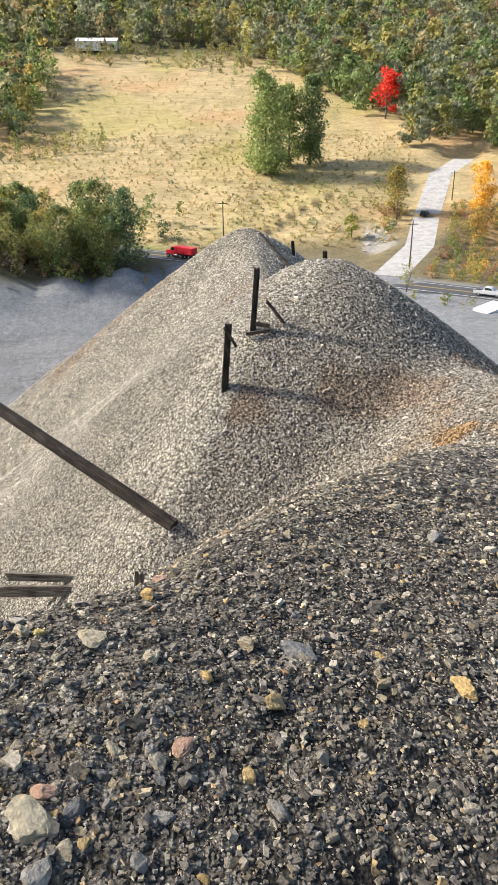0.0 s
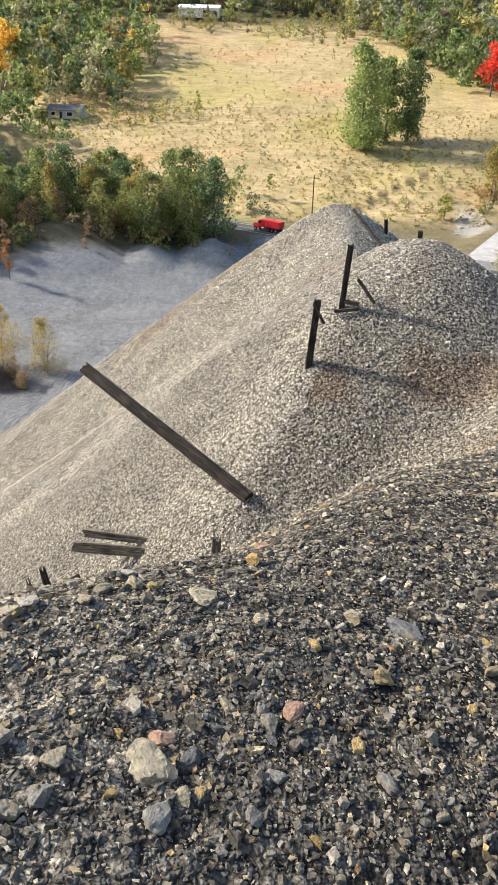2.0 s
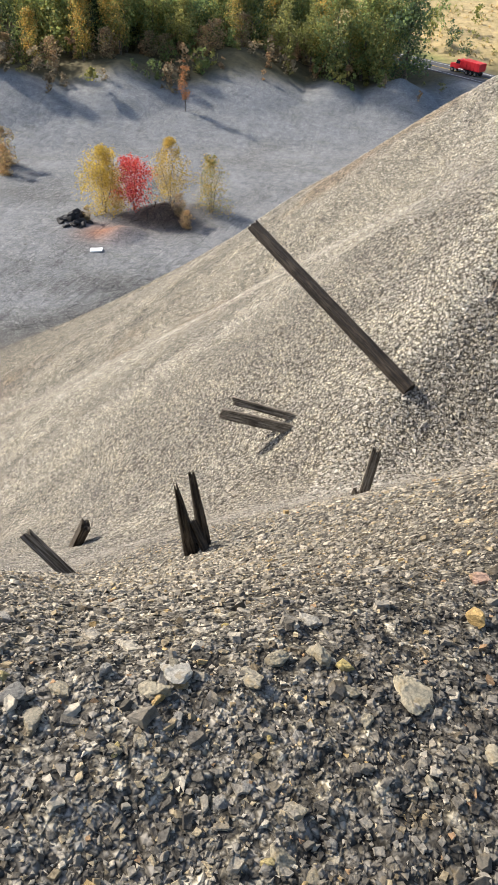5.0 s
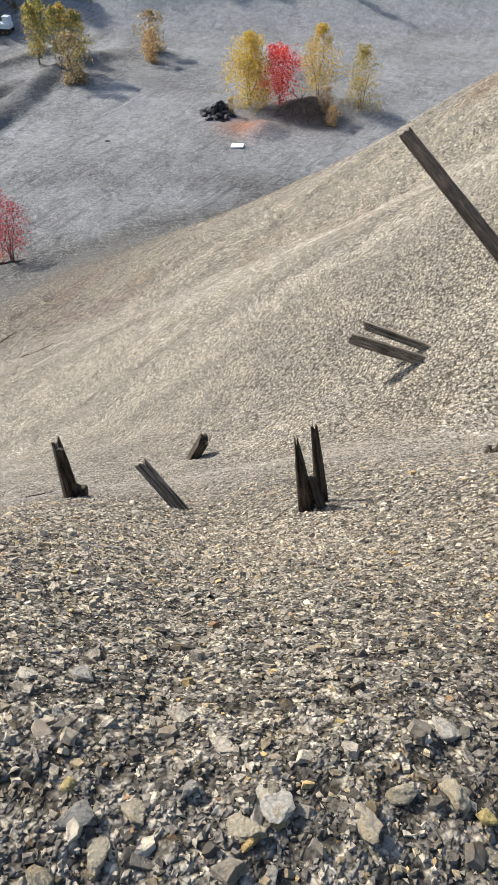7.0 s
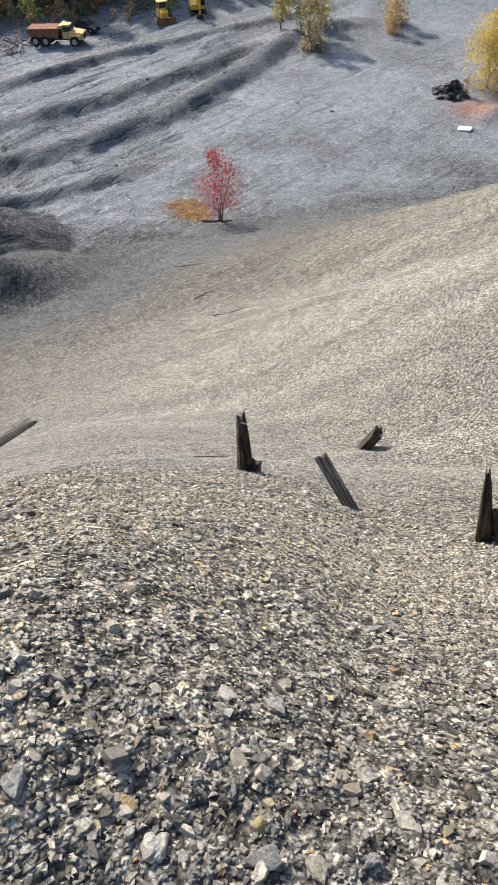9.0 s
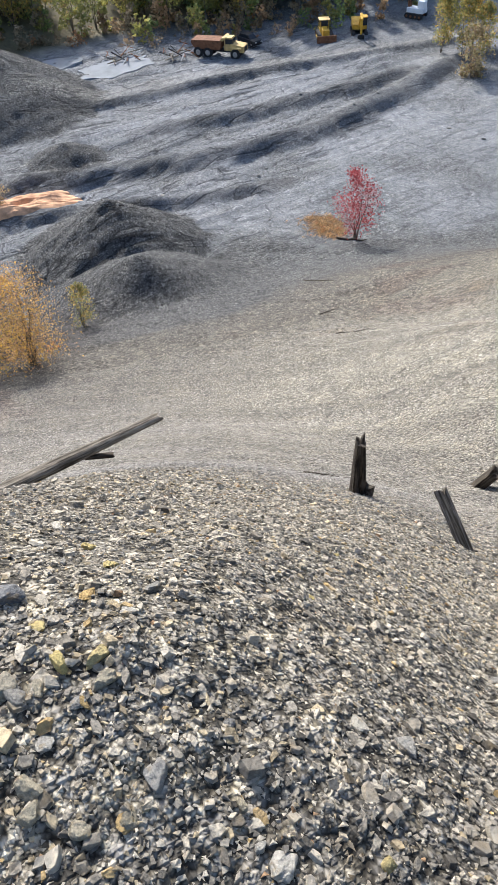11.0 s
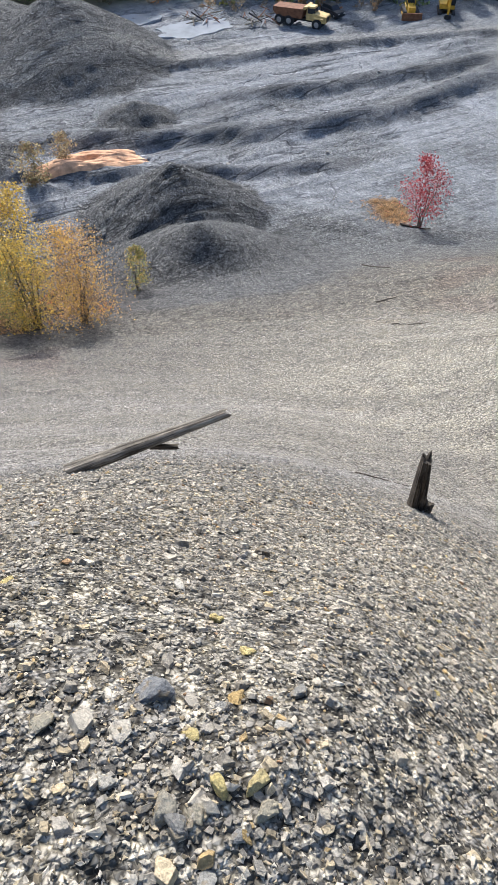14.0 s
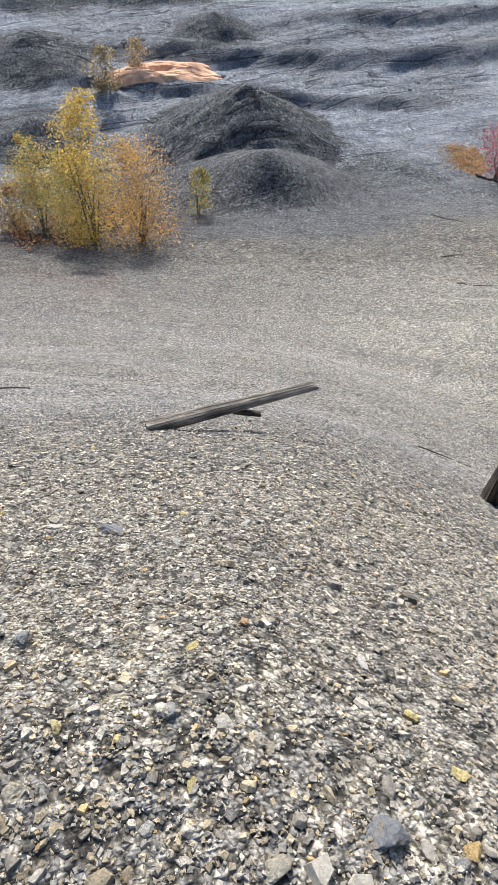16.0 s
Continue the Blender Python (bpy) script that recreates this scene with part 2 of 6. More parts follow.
def thing(name, at, label, category, group="", turn=0.0, kind=""):
    ob = new(name)
    ob.empty_display_size = 0.3
    ob.matrix_basis = at if isinstance(at, Matrix) else pose(*at, 0, 0, turn)
    return tagged(ob, label, category, group, kind)


def height_at(x, y):
    return float(ground_height(np.array([x]), np.array([y]))[0])


def box_into(bm, lo, hi, bevel=0.0):
    made = bmesh.ops.create_cube(bm, size=1)["verts"]
    for v in made:
        v.co = Vector([a + (c + 0.5) * (b - a) for a, b, c in zip(lo, hi, v.co)])
    if bevel:
        edges = list({e for v in made for e in v.link_edges})
        bmesh.ops.bevel(bm, geom=edges, offset=bevel, segments=2, affect="EDGES", profile=0.5)
    return bm


def box(lo, hi, bevel=0.0):
    return box_into(bmesh.new(), lo, hi, bevel)


def tube_into(bm, a, b, ra, rb, sides=8):
    a, b = Vector(a), Vector(b)
    turn = (b - a).to_track_quat("Z", "Y").to_matrix()
    rings = []
    for p, r in ((a, ra), (b, rb)):
        rings.append([bm.verts.new(p + turn @ Vector((r * math.cos(k * math.tau / sides), r * math.sin(k * math.tau / sides), 0))) for k in range(sides)])
    for k in range(sides):
        bm.faces.new((rings[0][k], rings[0][(k + 1) % sides], rings[1][(k + 1) % sides], rings[1][k]))
    bm.faces.new(rings[1])
    bm.faces.new(rings[0][::-1])
    return bm


def tube(a, b, ra, rb=None, sides=12):
    return tube_into(bmesh.new(), a, b, ra, ra if rb is None else rb, sides)


# ---------------------------------------------------------------- lie of the land
def lattice(ix, iy, seed):
    h = (ix.astype(np.int64) * 374761393 + iy.astype(np.int64) * 668265263 + seed * 974711) & 0x7FFFFFFF
    h = ((h ^ (h >> 13)) * 1274126177) & 0x7FFFFFFF
    return ((h ^ (h >> 16)) & 0xFFFF) / 65535.0


def vnoise(x, y, seed=0):
    """Smooth value noise from -1 to 1."""
    x, y = np.asarray(x, float), np.asarray(y, float)
    ix, iy = np.floor(x), np.floor(y)
    fx, fy = x - ix, y - iy
    fx, fy = fx * fx * (3 - 2 * fx), fy * fy * (3 - 2 * fy)
    a, b = lattice(ix, iy, seed), lattice(ix + 1, iy, seed)
    c, d = lattice(ix, iy + 1, seed), lattice(ix + 1, iy + 1, seed)
    return 2 * ((a * (1 - fx) + b * fx) * (1 - fy) + (c * (1 - fx) + d * fx) * fy) - 1


def fbm(x, y, seed=0, octaves=4):
    total, amp = 0, 0.5
    for k in range(octaves):
        total = total + amp * vnoise(x * 2 ** k, y * 2 ** k, seed + k)
        amp *= 0.5
    return total


def smooth(a, b, v):
    t = np.clip((v - a) / (b - a), 0, 1)
    return t * t * (3 - 2 * t)


def smax(a, b, k):
    h = np.clip(0.5 + 0.5 * (a - b) / k, 0, 1)
    return b + (a - b) * h + k * h * (1 - h)


def to_line(x, y, pts, closed=False):
    """Distance to a polyline, the nearest point on it, and how far along it that lies (in segments)."""
    best, px, py, along = np.full(np.shape(x), 1e9), np.zeros(np.shape(x)), np.zeros(np.shape(x)), np.zeros(np.shape(x))
    pairs = list(zip(pts, pts[1:] + pts[:1] if closed else pts[1:]))
    for k, (a, b) in enumerate(pairs):
        dx, dy = b[0] - a[0], b[1] - a[1]
        t = np.clip(((x - a[0]) * dx + (y - a[1]) * dy) / (dx * dx + dy * dy), 0, 1)
        qx, qy = a[0] + t * dx, a[1] + t * dy
        d = np.hypot(x - qx, y - qy)
        m = d < best
        best, px, py, along = np.where(m, d, best), np.where(m, qx, px), np.where(m, qy, py), np.where(m, k + t, along)
    return best, px, py, along


def inside(x, y, pts):
    odd = np.zeros(np.shape(x), bool)
    for a, b in zip(pts, pts[1:] + pts[:1]):
        if a[1] != b[1]:
            cross = ((a[1] > y) != (b[1] > y)) & (x < (b[0] - a[0]) * (y - a[1]) / (b[1] - a[1]) + a[0])
            odd ^= cross
    return odd


# the top of the bank on which the camera stands, seen from above
TOP = [(-6.5, -14), (-4.2, -3), (-3.0, 1.1), (-2.4, 1.75), (-1.5, 2.05), (-1.0, 2.5), (-0.3, 3.2), (0.5, 4.8), (2.0, 6.6), (5.0, 8.0), (9.0, 8.5), (16, 5), (20, -6), (10, -26), (-9, -26)]
ROAD = [(150, 80, -33.4), (52, 148.5, -33.4), (-20, 196.5, -33.4), (-110, 250, -33.4)]
SIDE_ROAD = [(34, 168, -33.3), (47, 196, -31.5), (55, 224, -27.6), (66, 255, -18.6), (78, 272, -15.0)]
HAUL_ROAD = [(-103, 118), (-106, 100), (-112, 80), (-117, 61), (-118.5, 42), (-117, 23), (-112, -20)]
BERMS = [([(-91, 112), (-95, 100), (-89, 80), (-86, 67), (-87, 52), (-91, 39), (-98, 18)], 1.35, 2.4),
         ([(-97, 92), (-96, 80), (-98, 58), (-101, 44)], 1.05, 2.0),
         ([(-100, 118), (-109.5, 80), (-113.5, 61), (-115, 42), (-113, 20)], 0.9, 1.2),
         ([(-76, 52), (-79, 42), (-84, 30), (-92, 12), (-98, -10)], 0.8, 1.5)]
MOUNDS = [(-73.6, 27.2, 6.2, 0.6), (-58.8, 24.2, 7.9, 0.6), (-99, 32, 2.6, 0.5), (-126, 30, 9.5, 0.55), (-136, 12, 12, 0.5), (-98, 8, 3.2, 0.45), (-80, 6, 2.2, 0.4),
          (-61.5, 97.5, 1.0, 0.5), (-52.5, 95, 1.6, 0.45), (-50, 105, 2.2, 0.4), (-62, 171, 5.2, 0.3), (-84, 156, 4.4, 0.3), (-103, 142, 4.4, 0.3), (-27, 177, 4.6, 0.5), (-41, 174, 2.6, 0.3), (-46, 108, 1.6, 0.4)]


def flank(s, slope, s0, reach):
    """Fall of a tipped face: straight down to s0, then running out to level at reach."""
    t = np.clip(s - s0, 0, reach - s0)
    return slope * (np.minimum(s, s0) + t - t * t / (2 * (reach - s0)))


def bank(x, y):
    d, px, py, _ = to_line(x, y, TOP, True)
    s = np.where(inside(x, y, TOP), -d, d)

    def deck(x, y):
        return np.minimum(0.12, -0.36 - 0.2 * (x - 0.1)) - 0.12 * np.maximum(0, y - 2.2)
    # height of the edge, averaged over the near stretch of it
    total, weight = 0, 0
    for a, b in zip(TOP[:11], TOP[1:12]):
        for t in (0.17, 0.5, 0.83):
            ex, ey = a[0] + t * (b[0] - a[0]), a[1] + t * (b[1] - a[1])
            k = math.hypot(b[0] - a[0], b[1] - a[1]) / ((x - ex) ** 2 + (y - ey) ** 2 + 0.15) ** 2
            total, weight = total + k * deck(ex, ey), weight + k
    out = smooth(-0.1, 0.9, s)
    z0 = deck(np.where(s < 0, x, px), np.where(s < 0, y, py)) * (1 - out) + total / weight * out
    soft = 0.5 * (s + np.sqrt(s * s + 0.12))
    z0 = z0 - (flank(soft, 0.98, 9, 9.01) + flank(np.maximum(soft - 9, 0), 0.86, 2, 73)) + 0.02

    def cone(cx, cy, cz, slope, s0, reach, cap):
        r = np.hypot(x - cx, y - cy)
        return cz - flank(np.sqrt(r * r + cap * cap) - cap, slope, s0, reach)
    z1 = cone(2.6, 22.0, -2.6, 0.80, 13, 82, 1.5)
    z2 = cone(0.45, 36.0, -3.95, 0.82, 14, 83, 1.4)
    d, _, _, along = to_line(x, y, [(7, 7), (7.5, 13), (5, 20), (2.6, 22), (3.5, 30), (0.45, 36)])
    ridge = np.interp(along, [0, 1, 2, 3, 4, 5], [-2.2, -3.9, -5.0, -2.95, -6.3, -4.15]) - flank(np.sqrt(d * d + 4) - 2, 0.80, 13, 82)
    z = smax(smax(z1, z2, 0.4), ridge, 0.6)
    # older crest on which the posts stand, running back to the far heap
    d, _, _, along = to_line(x, y, [(-1.75, 15.4), (-0.41, 17.95), (0.34, 19.4), (1.3, 24), (0.45, 36)])
    crest = np.interp(along, [0, 1, 2, 3, 4], [-7.2, -4.95, -3.88, -4.5, -4.2]) - flank(np.sqrt(d * d + 0.3) - 0.55, 0.80, 13, 82)
    z = smax(z, crest - 0.12, 1.3)
    return smax(z, z0, 2.2)


def base(x, y):
    w = y - (141 + 0.5 * (x + 100))
    rim = smooth(-26, 2, w) * 5 + smooth(0, 22, w) * 4
    east = smooth(-30, 6, x) * smooth(40, 90, y + x)
    z = -42 + np.maximum(rim, 8.4 * east)
    q = smax(y - 200 + 0.05 * x, (-x - 152) * 0.8, 12.0)
    z = z + 0.25 * np.maximum(q, 0) + 0.2 * np.maximum(q - 285, 0)
    return np.minimum(z, 330 + 0.05 * z)


def pit_weight(x, y):
    w = y - (141 + 0.5 * (x + 100))
    return (1 - smooth(-6, 6, w)) * (1 - smooth(-34, -6, x)) * smooth(-150, -138, x)


def ground_height(x, y, fine=True):
    x, y = np.asarray(x, float), np.asarray(y, float)
    b = base(x, y)
    flat = b
    pit = pit_weight(x, y)
    r = np.hypot(x + 1.2, y - 1.2)
    if r.max() > 45:
        d, _, _, _ = to_line(x, y, HAUL_ROAD)
        on_road = 1 - smooth(2.6, 4.2, d)
        for pts, tall, wide in BERMS:
            dd, _, _, al = to_line(x, y, pts)
            ragged = 1 + 0.2 * vnoise(x / 5, y / 5, 31) + 0.08 * vnoise(x / 1.3, y / 1.3, 32)
            dd = dd + 0.35 * vnoise(x / 3.5, y / 3.5, 34)
            b = b + tall * ragged * np.clip(1.25 - dd / wide, 0, 1) * smooth(0, 0.4, al) * (1 - smooth(len(pts) - 1.4, len(pts) - 1, al))
        for mx, my, tall, slope in MOUNDS:
            rr = np.hypot(x - mx, y - my) * (1 + 0.03 * vnoise(x / 6, y / 6, 33))
            b = np.maximum(b, flat + tall - slope * (np.sqrt(rr * rr + 0.12) - 0.35) + 0.03 * vnoise(x / 0.8, y / 0.8, 35))
        # ruts that run along the haul road
        u = x + 0.16 * y + 4 * vnoise(x / 40, y / 40, 40)
        ruts = -0.34 * np.maximum(0, 0.35 - np.abs(vnoise(u / 2.2, y / 24, 41))) / 0.35 - 0.22 * np.maximum(0, 0.3 - np.abs(vnoise(u / 1.4 + 7, y / 15, 42))) / 0.3 + 0.8 * np.maximum(0, vnoise(u / 5, y / 18, 43)) ** 1.5 + 0.12 * vnoise(x / 0.9, y / 0.9, 45)
        b = b + pit * ruts * (1 - 0.6 * on_road) * smooth(58, 75, -x - 0.1 * y + 4) * (0.35 + 0.65 * smooth(0, 30, (-x - 66) + 0.6 * (62 - y)))
        b = b + 0.25 * pit * fbm(x / 9, y / 9, 44)
    z = smax(b, bank(x, y) - 4 * smooth(48, 84, r), 1.5) if r.min() < 130 else b
    gravel = 1 - smooth(70, 100, r)
    z = z + gravel * (0.05 * fbm(x / 1.2, y / 1.2, 50) * smooth(1, 6, r) + 0.25 * fbm(x / 7, y / 7, 51) * smooth(5, 22, r))
    # runnels down the tipped face
    face = gravel * smooth(6, 14, r) * (1 - smooth(0, 4, x))
    z = z + face * 0.10 * vnoise((y - 0.8 * x) / 1.6, (x + 0.8 * y) / 14, 52)
    far = smooth(150, 220, r)
    z = z + far * 1.6 * fbm(x / 28, y / 28, 53)
    if r.max() > 45:
        for line, half in ((ROAD, 5.2), (SIDE_ROAD, 4.0)):
            d, _, _, al = to_line(x, y, line)
            level = np.interp(al, np.arange(len(line)), [p[2] for p in line])
            bed = 1 - smooth(half + 0.5, half + 9, d)
            z = z * (1 - bed) + level * bed
    if fine:
        near = 1 - smooth(10, 26, r)
        z = z + near * (0.035 * fbm(x / 0.35, y / 0.35, 54, 3) + 0.014 * vnoise(x / 0.06, y / 0.06, 55))
    return z


def ground_normal(x, y, e=0.15):
    gx = (ground_height(x + e, y, False) - ground_height(x - e, y, False)) / (2 * e)
    gy = (ground_height(x, y + e, False) - ground_height(x, y - e, False)) / (2 * e)
    n = np.stack([-gx, -gy, np.ones_like(gx)], -1)
    return n / np.linalg.norm(n, axis=-1, keepdims=True)


HEAP = [(3.4, 23.0), (2.1, 20.9), (0.98, 19.43), (-0.94, 16.8), (-1.75, 15.4), (-4.3, 14.2), (-6.5, 11.8), (-7.5, 8), (-5, 4), (20, 4), (20, 30), (5, 30)]


# ---------------------------------------------------------------- the ground, one sheet to the horizon
def soil_colour(x, y, z):
    """Colour of each region of the ground, and how stony it is."""
    r = np.hypot(x + 1.2, y - 1.2)
    col = np.zeros((len(x), 3))

    def lay(colour, w):
        nonlocal col
        w = np.clip(w, 0, 1)[:, None]
        col = col * (1 - w) + np.array(colour) * w
    w = y - (141 + 0.5 * (x + 100))
    lay((0.30, 0.312, 0.328), np.ones_like(x))                               # coal dirt of the pit
    lay((0.36, 0.37, 0.385), smooth(-0.1, 0.5, fbm(x / 14, y / 14, 60)) * 0.4)
    rise = bank(x, y) - 4 * smooth(48, 84, r) - base(x, y) + 2.5 * fbm(x / 8, y / 8, 72)
    onbank, stony = smooth(0.2, 13.0, rise), smooth(-4.0, 1.5, rise)
    lay((0.285, 0.268, 0.245), onbank)
    face = onbank * smooth(5, 12, r) * (1 - smooth(-1, 3, x - 0.12 * y))
    high = smooth(-36, -18, z + 5 * fbm(x / 12, y / 12, 66))
    lay((0.40, 0.375, 0.335), face * high)
    lay((0.53, 0.495, 0.42), face * high * smooth(4, 15, y + 0.1 * x))
    streak = smooth(-0.1, 0.35, fbm((y - 0.8 * x) / 3, (x + 0.8 * y) / 30, 61))
    lay((0.36, 0.335, 0.29), face * high * streak * 0.7)
    lay((0.33, 0.22, 0.12), face * smooth(0.1, 0.4, fbm(x / 4, y / 4, 62)) * high * smooth(0, 10, y - 20) * 0.45)
    lay((0.30, 0.20, 0.17), onbank * smooth(0.1, 0.4, fbm(x / 7 + 3, y / 5, 73)) * smooth(30, 40, r) * 0.3)   # reddish stones low on the slope
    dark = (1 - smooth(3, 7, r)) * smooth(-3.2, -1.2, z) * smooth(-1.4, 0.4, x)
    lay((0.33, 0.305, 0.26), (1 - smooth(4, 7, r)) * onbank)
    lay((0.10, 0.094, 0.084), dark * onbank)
    # the newer brown heap tipped against the pale face
    d = to_line(x, y, HEAP, True)[0] * np.where(inside(x, y, HEAP), 1, -1) + 0.25 * vnoise(x / 0.8, y / 0.8, 67)
    upper = smooth(14.6, 16.4, y)
    brown = smooth(6, 10, r) * (smooth(-0.12, 0.2, d) * upper + smooth(-1.5, 2.0, d) * (1 - upper) * 0.75)
    lay((0.385, 0.35, 0.29), onbank * brown * 0.95)
    lay((0.27, 0.17, 0.10), onbank * brown * smooth(0.05, 0.35, fbm(x / 1.6, y / 1.6, 68)) * 0.5 * upper)
    lay((0.42, 0.25, 0.09), onbank * np.exp(-(((x - 5.0) / 2.2) ** 2 + ((y - 15.0 - 0.25 * (x - 5)) / 0.7) ** 2)) * smooth(-0.25, 0.2, vnoise(x / 0.5, y / 0.5, 74)) * 0.8)
    heaped = sum(smooth(1.12, 0.98, np.hypot(x - mx, y - my) * slope / tall + 0.08 * vnoise(x / 2, y / 2, 75)) for mx, my, tall, slope in MOUNDS[:7])
    lay((0.26, 0.266, 0.278), heaped * 0.95)
    for pts, tall, wide in BERMS:
        lay((0.195, 0.20, 0.21), smooth(1.3, 1.0, to_line(x, y, pts)[0] / wide + 0.2 * vnoise(x / 1.5, y / 1.5, 76)) * 0.9)
    lay((0.24, 0.20, 0.11), smooth(5, 12, y - (148.5 - 0.667 * (x - 52))) * smooth(-20, 0, x))   # rough land beyond the road
    away = np.maximum(smooth(-2, 8, w), smooth(138, 150, -x))
    lay((0.10, 0.085, 0.045), away)
    meadow = smooth(198, 210, y)
    lay((0.40, 0.31, 0.16), meadow)
    lay((0.33, 0.28, 0.09), meadow * smooth(-0.1, 0.4, fbm(x / 35, y / 35, 63)) * 0.7)
    lay((0.42, 0.25, 0.12), meadow * smooth(0.05, 0.4, fbm(x / 40 + 9, y / 25, 64)) * 0.6)
    lay((0.2, 0.17, 0.07), meadow * smooth(0.05, 0.35, fbm(x / 9, y / 7, 65)) * 0.4)
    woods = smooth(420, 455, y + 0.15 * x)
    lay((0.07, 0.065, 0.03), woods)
    lay((0.33, 0.2, 0.09), smooth(0.35, 0.6, np.exp(-(((x + 64.0) / 3.2) ** 2 + ((y - 50) / 2.6) ** 2)) + 0.25 * vnoise(x / 0.7, y / 0.7, 69)))   # dry grass by the red shrub
    lay((0.33, 0.15, 0.09), np.exp(-(((x + 55.5) / 4) ** 2 + ((y - 95) / 3.5) ** 2)) * 0.9)
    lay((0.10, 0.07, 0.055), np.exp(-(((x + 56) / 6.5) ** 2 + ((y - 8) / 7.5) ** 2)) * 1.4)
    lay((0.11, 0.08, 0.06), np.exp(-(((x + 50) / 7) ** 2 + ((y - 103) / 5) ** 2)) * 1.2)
    lay((0.42, 0.40, 0.36), smooth(0.2, 0.6, np.exp(-(((x - 38) / 4.5) ** 2 + ((y - 205) / 10) ** 2)) + 0.2 * vnoise(x / 2, y / 2, 71)))   # gravel pad by the side road
    lay((0.07, 0.055, 0.03), 1 - smooth(0.6, 1.4, to_line(x, y, [(8, 212), (18, 226), (31, 241)])[0]))   # ditch in the meadow
    lay((0.13, 0.15, 0.05), (1 - smooth(7, 10, to_line(x, y, ROAD)[0])) * meadow)
    d, _, _, _ = to_line(x, y, HAUL_ROAD)
    lay((0.40, 0.40, 0.395), (1 - smooth(1.6, 2.8, d)) * 0.9)
    grit = np.clip(stony * (1 - 0.35 * smooth(60, 90, r)) + 0.45 * (1 - away) + heaped * 0.5, 0, 1)
    rut = pit_weight(x, y) * (1 - onbank) * (1 - 0.4 * smooth(-70, -30, w)) * (0.5 + 0.5 * smooth(0, 30, (-x - 66) + 0.6 * (62 - y)))
    return col, grit, rut


def build_ground():
    angles = np.radians(np.concatenate([np.arange(-128, 24, 0.23), np.arange(24, 90, 0.6), np.arange(90, 232, 4.0)]))
    radii = [0.003, 0.25]
    while radii[-1] < 3200:
        r = radii[-1]
        radii.append(r * (1.04 if r < 2 else 1.02 if r < 9 else 1.013 if r < 50 else 1.0055 if r < 150 else 1.009 if r < 210 else 1.024))
    radii = np.array(radii)
    rr, aa = np.meshgrid(radii, angles, indexing="ij")
    x, y = (-1.2 + rr * np.sin(aa)).ravel(), (1.2 + rr * np.cos(aa)).ravel()
    x, y = np.append(x, -1.2), np.append(y, 1.2)
    z = ground_height(x, y)
    rows, cols = rr.shape
    i, j = np.meshgrid(np.arange(rows - 1), np.arange(cols), indexing="ij")
    k = (j + 1) % cols
    faces = np.stack([i * cols + j, i * cols + k, (i + 1) * cols + k, (i + 1) * cols + j], -1).reshape(-1, 4)
    me = np_mesh("ground", np.stack([x, y, z], 1), faces[:, ::-1], GROUND, None, True)
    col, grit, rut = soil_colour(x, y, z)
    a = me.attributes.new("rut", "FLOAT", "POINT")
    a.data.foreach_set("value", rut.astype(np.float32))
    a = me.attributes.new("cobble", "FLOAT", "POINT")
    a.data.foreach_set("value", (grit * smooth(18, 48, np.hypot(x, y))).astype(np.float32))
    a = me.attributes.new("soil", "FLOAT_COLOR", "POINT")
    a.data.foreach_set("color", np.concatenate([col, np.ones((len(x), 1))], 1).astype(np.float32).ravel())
    a = me.attributes.new("grit", "FLOAT", "POINT")
    a.data.foreach_set("value", grit.astype(np.float32))
    return tagged(new("ground", me), "grey and tan shale spoil bank above a coal pit and a straw-coloured meadow", "ground", kind="structure")


ground = build_ground()


# ---------------------------------------------------------------- loose shale on the bank
def stone_tints(rng, x, y, z, n):
    """Grey, tan and rusty stones; the tan ones lie in patches."""
    palette = np.array([(0.105, 0.10, 0.092), (0.175, 0.168, 0.155), (0.275, 0.262, 0.238), (0.38, 0.36, 0.32), (0.46, 0.435, 0.385), (0.375, 0.325, 0.235), (0.42, 0.32, 0.17), (0.31, 0.21, 0.13)])
    tan = smooth(-0.1, 0.35, fbm(x / 0.9, y / 0.9, 70)) * 0.7 + 0.15
    olive = np.exp(-(((x + 2.9) / 0.55) ** 2 + ((y - 0.9) / 0.5) ** 2)) + 0.6 * np.exp(-(((x + 2.3) / 0.4) ** 2 + ((y - 1.5) / 0.3) ** 2))
    slope = np.clip((-z - 0.2) / 3.0, 0, 1)
    west = np.clip((-x - 0.7) / 1.4, 0, 1)
    pale = np.maximum(slope, west)
    w = np.stack([1.5 * (1 - 0.93 * pale), 1.3 * (1 - 0.72 * pale), 0.8 + 0.2 * pale, 0.25 + 1.2 * pale, 0.05 + 0.55 * pale, 0.10 + 0.35 * tan + 0.5 * pale * tan + 1.6 * olive, 0.02 + 0.05 * tan + 0.1 * olive, 0.02 + 0.02 * tan], 1)
    w = np.cumsum(w / w.sum(1, keepdims=True), 1)
    pick = (rng.random(n)[:, None] > w).sum(1).clip(0, len(palette) - 1)
    own = palette[pick] * rng.uniform(0.55, 1.35, (n, 1)) * np.array([1.07, 1.0, 0.87])
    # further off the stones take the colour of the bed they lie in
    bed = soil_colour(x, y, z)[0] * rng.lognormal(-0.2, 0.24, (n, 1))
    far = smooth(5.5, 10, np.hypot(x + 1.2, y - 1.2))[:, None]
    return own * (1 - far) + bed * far


